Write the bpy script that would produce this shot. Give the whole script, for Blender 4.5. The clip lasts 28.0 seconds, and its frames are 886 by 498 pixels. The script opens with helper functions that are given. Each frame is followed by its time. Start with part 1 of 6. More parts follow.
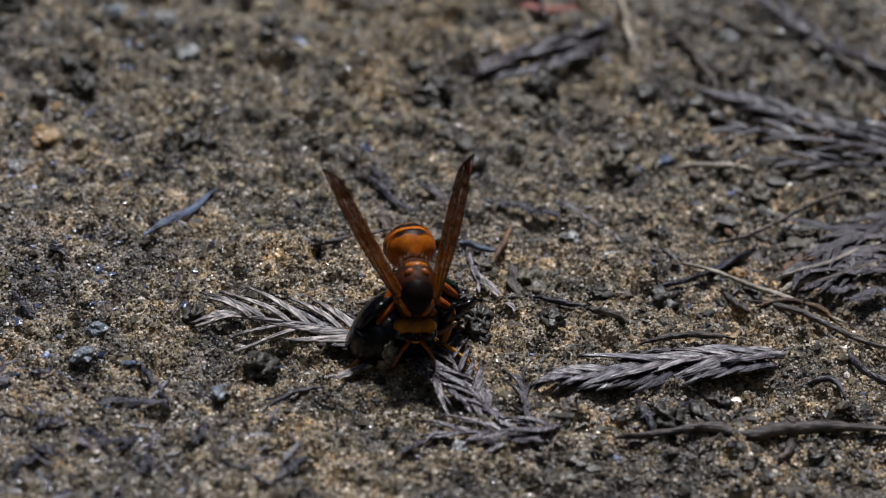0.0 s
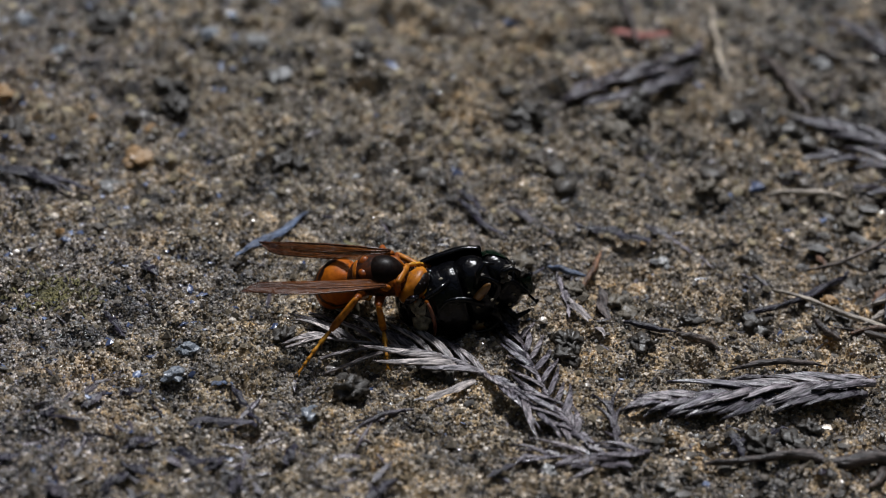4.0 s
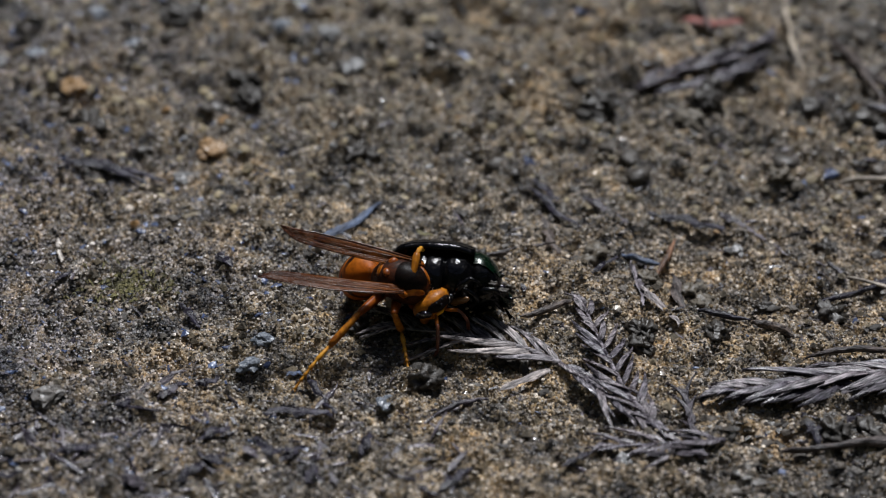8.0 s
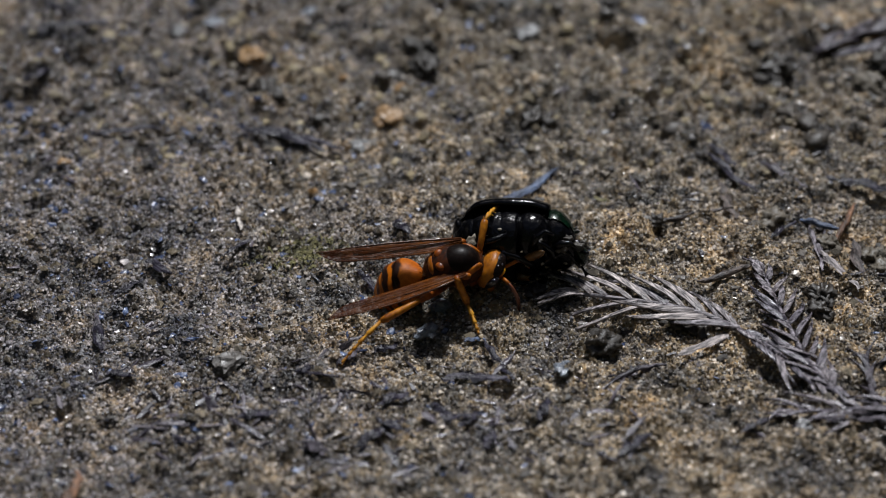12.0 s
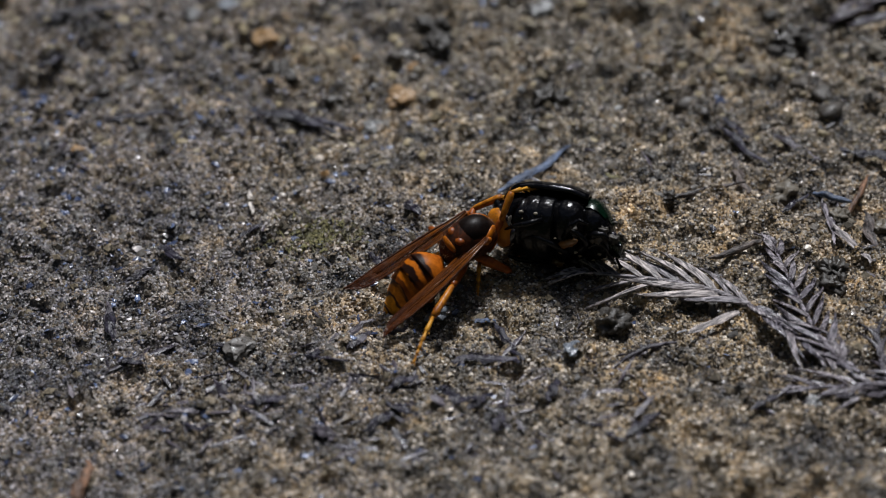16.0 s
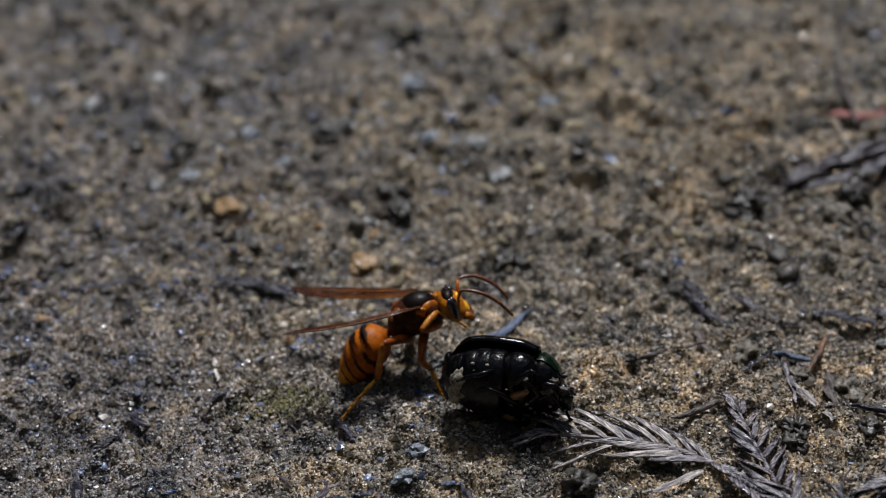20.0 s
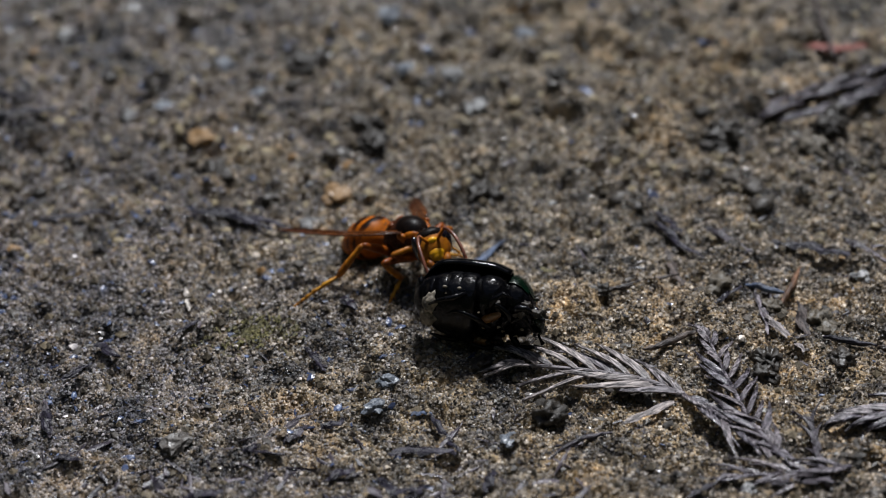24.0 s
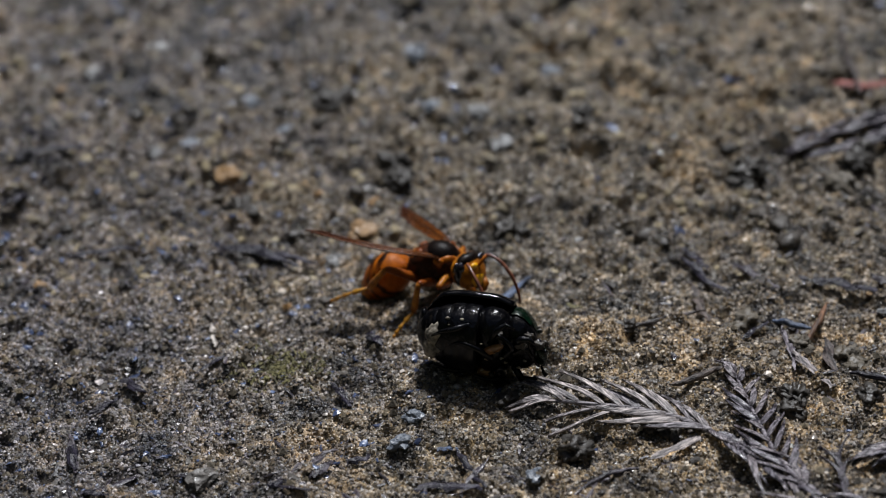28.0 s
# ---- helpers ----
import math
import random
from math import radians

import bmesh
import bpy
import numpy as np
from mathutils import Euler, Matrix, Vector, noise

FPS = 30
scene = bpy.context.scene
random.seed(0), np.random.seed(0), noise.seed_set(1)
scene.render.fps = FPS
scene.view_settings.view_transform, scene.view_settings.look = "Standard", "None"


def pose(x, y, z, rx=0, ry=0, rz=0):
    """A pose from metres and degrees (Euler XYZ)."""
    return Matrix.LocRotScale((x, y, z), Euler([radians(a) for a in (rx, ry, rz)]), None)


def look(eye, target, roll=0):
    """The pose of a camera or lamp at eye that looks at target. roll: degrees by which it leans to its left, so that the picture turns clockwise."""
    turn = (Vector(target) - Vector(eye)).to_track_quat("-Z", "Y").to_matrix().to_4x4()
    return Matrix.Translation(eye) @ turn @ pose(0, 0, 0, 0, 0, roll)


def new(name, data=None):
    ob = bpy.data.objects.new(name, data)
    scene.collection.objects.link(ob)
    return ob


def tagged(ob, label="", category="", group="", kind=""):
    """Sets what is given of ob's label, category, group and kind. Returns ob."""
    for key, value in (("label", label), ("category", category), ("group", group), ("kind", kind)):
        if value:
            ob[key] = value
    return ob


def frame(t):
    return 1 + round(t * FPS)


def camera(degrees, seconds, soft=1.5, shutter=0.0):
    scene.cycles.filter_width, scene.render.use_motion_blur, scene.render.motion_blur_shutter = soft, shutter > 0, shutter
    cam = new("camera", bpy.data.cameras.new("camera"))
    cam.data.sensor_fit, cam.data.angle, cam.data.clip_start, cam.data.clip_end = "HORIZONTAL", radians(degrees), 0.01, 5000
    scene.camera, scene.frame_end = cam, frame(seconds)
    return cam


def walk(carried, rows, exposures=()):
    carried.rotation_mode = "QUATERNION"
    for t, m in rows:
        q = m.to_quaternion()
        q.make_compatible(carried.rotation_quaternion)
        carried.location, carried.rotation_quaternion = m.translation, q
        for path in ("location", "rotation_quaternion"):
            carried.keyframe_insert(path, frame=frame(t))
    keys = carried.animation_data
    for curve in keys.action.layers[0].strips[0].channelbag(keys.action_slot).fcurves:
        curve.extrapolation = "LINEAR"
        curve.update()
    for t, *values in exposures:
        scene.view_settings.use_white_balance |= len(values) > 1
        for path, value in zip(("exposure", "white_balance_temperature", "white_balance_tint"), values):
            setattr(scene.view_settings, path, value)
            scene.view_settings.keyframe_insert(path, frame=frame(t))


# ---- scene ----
cam = camera(20.00, 28.0, soft=1.0)
cam.data.dof.use_dof = True
cam.data.dof.focus_distance = 0.3832
cam.data.dof.aperture_fstop = 13.5
# seconds, eye in millimetres, yaw, pitch, roll in degrees
walk(cam, [(t, pose(x / 1000, y / 1000, z / 1000, 90 + pitch, roll, yaw)) for t, x, y, z, yaw, pitch, roll in [
    (0.0, -3.03, -330.03, 232.21, -2.986, -35.332, -3.685),
    (0.5, -1.88, -330.19, 232.36, -2.437, -35.307, -3.293),
    (1.0, -4.23, -329.11, 233.30, -2.397, -35.575, -3.391),
    (1.5, -3.25, -329.92, 232.66, -1.463, -35.458, -2.811),
    (2.0, -3.76, -330.47, 232.65, -0.361, -34.976, -2.102),
    (2.5, -4.12, -330.47, 232.65, -0.736, -35.393, -2.441),
    (4.5, -4.16, -330.79, 230.92, -1.116, -34.621, -3.069),
    (5.0, -3.64, -331.18, 230.69, -0.079, -34.622, -2.125),
    (5.5, -3.84, -330.80, 230.88, -0.026, -34.265, -2.009),
    (6.0, -3.40, -330.47, 231.15, -0.224, -34.905, -2.064),
    (6.5, -3.72, -330.96, 231.38, -0.487, -34.573, -2.129),
    (7.0, -4.68, -331.24, 230.95, -0.235, -34.498, -2.028),
    (7.5, -3.87, -331.47, 230.58, -0.455, -34.839, -2.279),
    (8.0, -4.61, -331.06, 231.31, 0.000, -35.000, -1.831),
    (8.5, -3.54, -330.75, 231.16, 0.404, -34.852, -1.417),
    (9.0, -4.08, -331.28, 230.97, 0.691, -35.226, -1.061),
    (9.5, -3.73, -331.24, 231.09, 1.270, -35.123, -0.726),
    (10.0, -3.64, -330.71, 231.65, 1.194, -35.331, -0.761),
    (10.5, -4.36, -330.83, 231.06, 1.211, -35.543, -0.798),
    (11.0, -2.19, -331.89, 229.64, 1.146, -36.533, -0.692),
    (11.5, -3.49, -330.88, 231.55, 2.576, -35.723, 0.288),
    (12.0, -5.22, -331.46, 231.36, 3.043, -35.778, 0.694),
    (12.5, -2.00, -331.22, 231.04, 3.124, -35.568, 0.877),
    (14.5, 1.07, -330.92, 231.72, 2.582, -35.891, 1.449),
    (15.0, 1.37, -329.72, 233.27, 2.938, -36.710, 1.829),
    (15.5, 1.06, -330.43, 232.72, 3.023, -36.734, 2.029),
    (16.0, 3.57, -328.82, 233.62, 3.627, -36.675, 2.508),
    (16.5, 2.92, -328.55, 233.66, 3.355, -35.868, 2.377),
    (17.0, 4.38, -328.36, 233.23, 3.569, -35.234, 2.508),
    (17.5, 5.15, -327.71, 234.92, 3.193, -35.009, 2.256),
    (18.0, 3.59, -331.03, 232.56, 2.596, -35.930, 2.172),
    (18.5, 3.03, -329.44, 234.29, 1.620, -35.256, 1.979),
    (19.0, 2.00, -330.19, 233.72, 2.204, -34.643, 2.550),
    (19.5, 1.21, -330.15, 233.92, 2.505, -34.213, 2.787),
    (20.0, 1.41, -332.87, 234.41, 2.241, -32.749, 2.448),
    (20.5, 1.99, -332.94, 233.99, 2.331, -33.114, 2.370),
    (22.5, 2.92, -332.23, 230.03, 2.504, -33.552, 2.404),
    (23.0, 3.72, -333.98, 228.99, 2.119, -32.982, 2.006),
    (23.5, 4.82, -334.00, 229.39, 1.739, -33.476, 1.828),
    (24.0, 4.67, -332.38, 231.69, 2.228, -34.053, 2.194),
    (24.5, 5.00, -332.48, 230.84, 2.383, -33.903, 2.310),
    (25.0, 4.58, -332.88, 230.37, 2.582, -33.653, 2.400),
    (25.5, 4.38, -332.40, 231.19, 2.712, -33.455, 2.433),
    (26.0, 4.60, -333.01, 230.28, 2.936, -33.340, 2.486),
    (26.5, 3.57, -332.18, 230.99, 2.382, -33.331, 2.222),
    (27.0, 5.63, -332.29, 230.77, 2.676, -33.541, 2.525),
    (27.5, 2.93, -332.68, 230.62, 2.655, -32.377, 2.539),
    (28.0, 4.84, -333.12, 230.16, 2.741, -32.975, 2.545),
]])

# ---- light: shade under an overcast sky ----
world = bpy.data.worlds.new("overcast_sky")
scene.world = world
world.use_nodes = True
_sky = world.node_tree.nodes.new("ShaderNodeTexSky")
_sky.sky_type, _sky.sun_disc = "NISHITA", False
_sky.sun_elevation, _sky.sun_rotation = radians(61), radians(10)
_sky.air_density, _sky.dust_density = 1.0, 3.0
_bg = world.node_tree.nodes["Background"]
_bg.inputs["Strength"].default_value = 0.04
world.node_tree.links.new(_sky.outputs[0], _bg.inputs["Color"])
sun = new("sun", bpy.data.lights.new("sun", "SUN"))
sun.data.energy, sun.data.angle, sun.data.color = 3.35, radians(9), (0.96, 0.985, 1.03)
sun.matrix_world = look((0.1, 0.54, 1.0), (0, 0, 0))
scene.view_settings.exposure = 0.53

MM = 0.001
RNG = np.random.default_rng(7)


# ---- materials ----
def material(name):
    m = bpy.data.materials.new(name)
    m.use_nodes = True
    t = m.node_tree
    return m, t, t.nodes["Principled BSDF"]


def node(t, kind, **inputs):
    n = t.nodes.new("ShaderNode" + kind)
    for k, v in inputs.items():
        n.inputs[k.replace("_", " ")].default_value = v
    return n


def ramp(t, src, stops, ease="LINEAR"):
    r = t.nodes.new("ShaderNodeValToRGB")
    r.color_ramp.interpolation = ease
    while len(r.color_ramp.elements) < len(stops):
        r.color_ramp.elements.new(0.5)
    for e, (p, c) in zip(r.color_ramp.elements, stops):
        e.position, e.color = p, (*c, 1) if len(c) == 3 else c
    t.links.new(src, r.inputs[0])
    return r.outputs[0]


def noise_out(t, scale, detail=4.0, rough=0.55, coord=None, distortion=0.0):
    n = node(t, "TexNoise", Scale=scale, Detail=detail, Roughness=rough, Distortion=distortion)
    if coord is None:
        coord = node(t, "TexCoord").outputs["Object"]
    t.links.new(coord, n.inputs["Vector"])
    return n.outputs[0]


def bump(t, bsdf, height, strength, distance, also=None):
    b = node(t, "Bump", Strength=strength, Distance=distance)
    t.links.new(height, b.inputs["Height"])
    if also is not None:
        t.links.new(also, b.inputs["Normal"])
    t.links.new(b.outputs[0], bsdf.inputs["Normal"])
    return b.outputs[0]


def mix(t, fac, a, b, mode="MIX"):
    m = t.nodes.new("ShaderNodeMix")
    m.data_type, m.blend_type = "RGBA", mode
    for sock, v in ((m.inputs[0], fac), (m.inputs[6], a), (m.inputs[7], b)):
        if hasattr(v, "is_output"):
            t.links.new(v, sock)
        else:
            sock.default_value = v if isinstance(v, (int, float)) else (*v, 1)
    return m.outputs[2]


def sheen_tint(t, col):
    """Soil bluish to the left, the sky's sheen put into its colour, beside a sandier brown; the tint fades out a hand's
    width away.
    """
    geo = node(t, "NewGeometry").outputs["Position"]
    sep = node(t, "SeparateXYZ")
    t.links.new(geo, sep.inputs[0])
    run = t.nodes.new("ShaderNodeMath")
    run.operation = "MULTIPLY_ADD"
    far = t.nodes.new("ShaderNodeVectorMath")
    far.operation = "DOT_PRODUCT"
    t.links.new(geo, far.inputs[0])
    t.links.new(geo, far.inputs[1])
    fade = t.nodes.new("ShaderNodeMath")
    fade.operation = "MULTIPLY_ADD"
    t.links.new(far.outputs["Value"], fade.inputs[0])
    t.links.new(far.outputs["Value"], fade.inputs[1])
    near = t.nodes.new("ShaderNodeMath")
    near.operation = "DIVIDE"
    scaled = t.nodes.new("ShaderNodeMath")
    scaled.operation = "MULTIPLY"
    scaled.inputs[1].default_value = 0.007
    t.links.new(sep.outputs[0], scaled.inputs[0])
    fade.inputs[2].default_value = 0.007
    t.links.new(scaled.outputs[0], near.inputs[0])
    t.links.new(fade.outputs[0], near.inputs[1])
    t.links.new(near.outputs[0], run.inputs[0])
    run.inputs[1].default_value = 6.0
    t.links.new(noise_out(t, 45, 4, 0.6, geo), run.inputs[2])
    return mix(t, 1.0, col, ramp(t, run.outputs[0], [(0.1, (0.84, 0.84, 0.95)), (0.38, (1.03, 0.99, 0.94)), (0.75, (1.05, 0.99, 0.93))]), "MULTIPLY")


def soil():
    m, t, b = material("damp_sandy_soil")
    geo = node(t, "NewGeometry").outputs["Position"]
    cells = node(t, "TexVoronoi", Scale=2100.0)
    t.links.new(geo, cells.inputs["Vector"])
    pick = node(t, "SeparateColor")
    t.links.new(cells.outputs["Color"], pick.inputs[0])
    sand = ramp(t, pick.outputs[0], [(0.0, (0.045, 0.042, 0.038)), (0.22, (0.10, 0.088, 0.068)), (0.5, (0.17, 0.145, 0.098)), (0.7, (0.24, 0.205, 0.14)), (0.84, (0.2, 0.205, 0.21)), (0.95, (0.38, 0.36, 0.32)), (1.0, (0.6, 0.58, 0.54))])
    fine = ramp(t, noise_out(t, 1100, 4, 0.65, geo), [(0.32, (0.07, 0.063, 0.05)), (0.5, (0.17, 0.143, 0.1)), (0.68, (0.30, 0.26, 0.19))])
    # the dark end is bluish: sky reflection on wet soil put into the colour
    patch = ramp(t, noise_out(t, 75, 5, 0.65, geo), [(0.39, (0.18, 0.2, 0.26)), (0.47, (0.78, 0.78, 0.78)), (0.54, (1.1, 1.07, 1.02)), (0.66, (1.5, 1.3, 1.02))])
    wide = ramp(t, noise_out(t, 16, 2, 0.5, geo), [(0.38, (0.76, 0.8, 0.9)), (0.6, (1.14, 1.05, 0.9))])
    specks = ramp(t, noise_out(t, 330, 4, 0.7, geo), [(0.36, (0.24, 0.23, 0.24)), (0.5, (1.0, 0.99, 0.98)), (0.66, (1.75, 1.6, 1.4))])
    col = mix(t, 1.0, mix(t, 1.0, mix(t, 1.0, mix(t, 0.6, fine, sand), patch, "MULTIPLY"), wide, "MULTIPLY"), specks, "MULTIPLY")
    t.links.new(sheen_tint(t, col), b.inputs["Base Color"])
    wet = ramp(t, noise_out(t, 110, 3, 0.6, geo), [(0.42, (0.55,) * 3), (0.6, (1.0,) * 3)])
    t.links.new(mix(t, 1.0, ramp(t, pick.outputs[1], [(0.0, (0.14,) * 3), (0.3, (0.36,) * 3), (0.6, (0.72,) * 3)]), wet, "MULTIPLY"), b.inputs["Roughness"])
    b.inputs["Specular IOR Level"].default_value = 0.6
    n1 = bump(t, b, cells.outputs["Distance"], 1.0, -0.00025)
    n2 = bump(t, b, noise_out(t, 3800, 3, 0.6, geo), 0.7, 0.00012, n1)
    bump(t, b, noise_out(t, 650, 5, 0.7, geo), 0.9, 0.0006, n2)
    return m


def grain(name, stops, rough=(0.25, 0.75), relief=0.6, patched=False):
    """Mineral grains and crumbs: each island takes a tone of its own."""
    m, t, b = material(name)
    island = node(t, "NewGeometry").outputs["Random Per Island"]
    base = ramp(t, island, stops)
    mottled = ramp(t, noise_out(t, 1800, 3, 0.6), [(0.3, (0.7, 0.7, 0.71)), (0.65, (1.12, 1.1, 1.07))])
    col = mix(t, 1.0, base, mottled, "MULTIPLY")
    if patched:
        # patch tones as in the soil, sky reflection again coloured into the dark end
        col = mix(t, 1.0, col, ramp(t, noise_out(t, 75, 5, 0.65), [(0.36, (0.4, 0.42, 0.48)), (0.46, (0.85, 0.85, 0.86)), (0.56, (1.05, 1.03, 1.0)), (0.66, (1.25, 1.16, 1.02))]), "MULTIPLY")
        col = mix(t, 1.0, col, ramp(t, noise_out(t, 330, 4, 0.7), [(0.36, (0.45, 0.44, 0.45)), (0.5, (0.98, 0.97, 0.96)), (0.66, (1.4, 1.32, 1.22))]), "MULTIPLY")
        col = sheen_tint(t, col)
    t.links.new(col, b.inputs["Base Color"])
    if patched:
        t.links.new(ramp(t, noise_out(t, 2600, 1), [(0.4, (0.11,) * 3), (0.5, (0.26,) * 3), (0.6, (0.7,) * 3)]), b.inputs["Roughness"])
        b.inputs["Specular IOR Level"].default_value = 0.75
    else:
        t.links.new(ramp(t, noise_out(t, 500, 2), [(0.35, (rough[0],) * 3), (0.65, (rough[1],) * 3)]), b.inputs["Roughness"])
    bump(t, b, noise_out(t, 2500, 3), relief, 0.00015)
    return m


def dry_plant(name, dark, pale, stretch=1.0, gloss=0.5):
    """Weathered leaf or bark: long fibres along local x."""
    m, t, b = material(name)
    tex = node(t, "TexCoord").outputs["Object"]
    mp = node(t, "Mapping", Scale=(0.12 * stretch, 1, 1))
    t.links.new(tex, mp.inputs["Vector"])
    fibre = noise_out(t, 2600, 4, 0.6, mp.outputs[0])
    blotch = noise_out(t, 300, 3, 0.6)
    rnd = node(t, "ObjectInfo").outputs["Random"]
    col = ramp(t, fibre, [(0.38, dark), (0.6, pale)])
    col = mix(t, 1.0, col, ramp(t, blotch, [(0.34, (0.3, 0.28, 0.29)), (0.6, (1.15, 1.12, 1.1))]), "MULTIPLY")
    col = mix(t, 1.0, col, ramp(t, rnd, [(0.0, (0.62, 0.62, 0.66)), (1.0, (1.15, 1.1, 1.02))]), "MULTIPLY")
    t.links.new(col, b.inputs["Base Color"])
    t.links.new(ramp(t, blotch, [(0.3, (gloss - 0.2,) * 3), (0.7, (gloss + 0.25,) * 3)]), b.inputs["Roughness"])
    b.inputs["Specular IOR Level"].default_value = 0.3
    rough = bump(t, b, fibre, 0.9, 0.0003)
    bump(t, b, noise_out(t, 1500, 4, 0.7), 0.25, 0.0003, rough)
    return m


SOIL = soil()
GRAIN = grain("mineral_grains", [(0.0, (0.02, 0.02, 0.022)), (0.16, (0.06, 0.052, 0.045)), (0.36, (0.17, 0.135, 0.085)), (0.55, (0.33, 0.275, 0.19)), (0.64, (0.15, 0.16, 0.19)), (0.76, (0.4, 0.37, 0.33)), (0.9, (0.62, 0.59, 0.54)), (1.0, (0.85, 0.83, 0.79))], patched=True)
QUARTZ = grain("pale_quartz", [(0.0, (0.24, 0.25, 0.27)), (0.6, (0.4, 0.4, 0.39)), (1.0, (0.7, 0.69, 0.66))], (0.04, 0.22), 0.25)
QUARTZ.node_tree.nodes["Principled BSDF"].inputs["Specular IOR Level"].default_value = 0.9
QSTONE = grain("pale_stone", [(0.0, (0.12, 0.125, 0.13)), (1.0, (0.2, 0.2, 0.2))], (0.2, 0.6), 0.8)
OCHRE = grain("ochre_stone", [(0.0, (0.22, 0.13, 0.055)), (1.0, (0.28, 0.17, 0.075))], (0.3, 0.7))
DULL = grain("dull_brown_grey_stone", [(0.0, (0.08, 0.074, 0.07)), (1.0, (0.12, 0.11, 0.1))], (0.2, 0.7), 1.0)
HUMUS = grain("dark_humus", [(0.0, (0.018, 0.015, 0.012)), (0.6, (0.04, 0.033, 0.026)), (1.0, (0.075, 0.06, 0.045))], (0.3, 0.75), 1.0)
CRUMB = grain("soil_crumbs", [(0.0, (0.06, 0.052, 0.042)), (0.5, (0.13, 0.108, 0.075)), (1.0, (0.22, 0.18, 0.12))], (0.4, 0.85), 1.0)
BLUEGREY = grain("blue_grey_stone", [(0.0, (0.10, 0.115, 0.14)), (1.0, (0.15, 0.17, 0.2))], (0.15, 0.6), 1.0)
MIDLEAF = dry_plant("grey_damp_needles", (0.016, 0.015, 0.02), (0.3, 0.28, 0.32), gloss=0.28)
GREYLEAF = dry_plant("bleached_grey_needles", (0.05, 0.047, 0.052), (0.48, 0.45, 0.46), gloss=0.45)
DARKLEAF = dry_plant("damp_dark_needles", (0.014, 0.013, 0.019), (0.115, 0.105, 0.13), gloss=0.35)
BARK = dry_plant("grey_brown_twig_bark", (0.03, 0.026, 0.026), (0.15, 0.125, 0.115), gloss=0.42)
CHAR = dry_plant("blackened_wood", (0.005, 0.005, 0.009), (0.035, 0.032, 0.055), gloss=0.35)
SLATE = dry_plant("bluish_bleached_wood", (0.03, 0.045, 0.085), (0.13, 0.18, 0.29), gloss=0.45)
STRAW = dry_plant("pale_dry_straw", (0.3, 0.27, 0.22), (0.55, 0.5, 0.43))
RUST = dry_plant("rusty_brown_twig", (0.07, 0.038, 0.022), (0.23, 0.13, 0.08))
REDLEAF = dry_plant("faded_red_leaf", (0.2, 0.06, 0.055), (0.36, 0.15, 0.13))
WHITECHIP = dry_plant("white_bleached_chip", (0.5, 0.48, 0.45), (0.78, 0.76, 0.72))
MOSS = dry_plant("olive_moss", (0.09, 0.09, 0.035), (0.24, 0.225, 0.1))
LUMP = grain("sandy_soil_lumps", [(0.0, (0.03, 0.026, 0.025)), (0.3, (0.09, 0.072, 0.045)), (0.55, (0.17, 0.14, 0.085)), (0.85, (0.27, 0.22, 0.13)), (1.0, (0.34, 0.29, 0.19))], (0.5, 0.9), 1.0)
FLECK = grain("wet_dark_wood_flecks", [(0.0, (0.014, 0.012, 0.017)), (0.6, (0.04, 0.034, 0.046)), (1.0, (0.1, 0.085, 0.1))], (0.15, 0.5), 1.0)
# flakes whose saturated blue is the sky's sheen on wet ground, given as colour
BLUE_SHEEN = grain("sky_sheen_flakes", [(0.0, (0.022, 0.03, 0.06)), (0.6, (0.05, 0.07, 0.14)), (1.0, (0.11, 0.15, 0.26))], (0.08, 0.4), 0.6)


# ---- mesh helpers ----
def part(name, bm, mat, parent=None, label="", smooth=True):
    me = bpy.data.meshes.new(name)
    bm.to_mesh(me)
    bm.free()
    for m in (mat if isinstance(mat, (list, tuple)) else [mat]):
        me.materials.append(m)
    for p in me.polygons:
        p.use_smooth = smooth
    ob = new(name, me)
    ob.parent = parent
    if label:
        tagged(ob, label)
    return ob


def raw(name, verts, faces, mat, smooth=True):
    me = bpy.data.meshes.new(name)
    v, f = np.asarray(verts, np.float32), np.asarray(faces, np.int32)
    me.vertices.add(len(v))
    me.vertices.foreach_set("co", v.ravel())
    me.loops.add(f.size)
    me.loops.foreach_set("vertex_index", f.ravel())
    me.polygons.add(len(f))
    me.polygons.foreach_set("loop_start", np.arange(len(f), dtype=np.int32) * f.shape[1])
    me.polygons.foreach_set("use_smooth", np.full(len(f), smooth))
    me.materials.append(mat)
    me.update(calc_edges=True)
    return new(name, me)


def lathe(bm, rings, n=20, caps=True):
    """Rings (x, centre z, half width, half height[, centre y]) in millimetres, joined along x."""
    rows = []
    for x, cz, w, h, *cy in rings:
        y0 = cy[0] if cy else 0
        rows.append([bm.verts.new((x * MM, (y0 + w * math.sin(2 * math.pi * i / n)) * MM, (cz + h * math.cos(2 * math.pi * i / n)) * MM)) for i in range(n)])
    for a, b in zip(rows, rows[1:]):
        for i in range(n):
            bm.faces.new((a[i], a[(i + 1) % n], b[(i + 1) % n], b[i]))
    if caps:
        bm.faces.new(rows[0][::-1]), bm.faces.new(rows[-1])
    bmesh.ops.recalc_face_normals(bm, faces=bm.faces)
    return bm


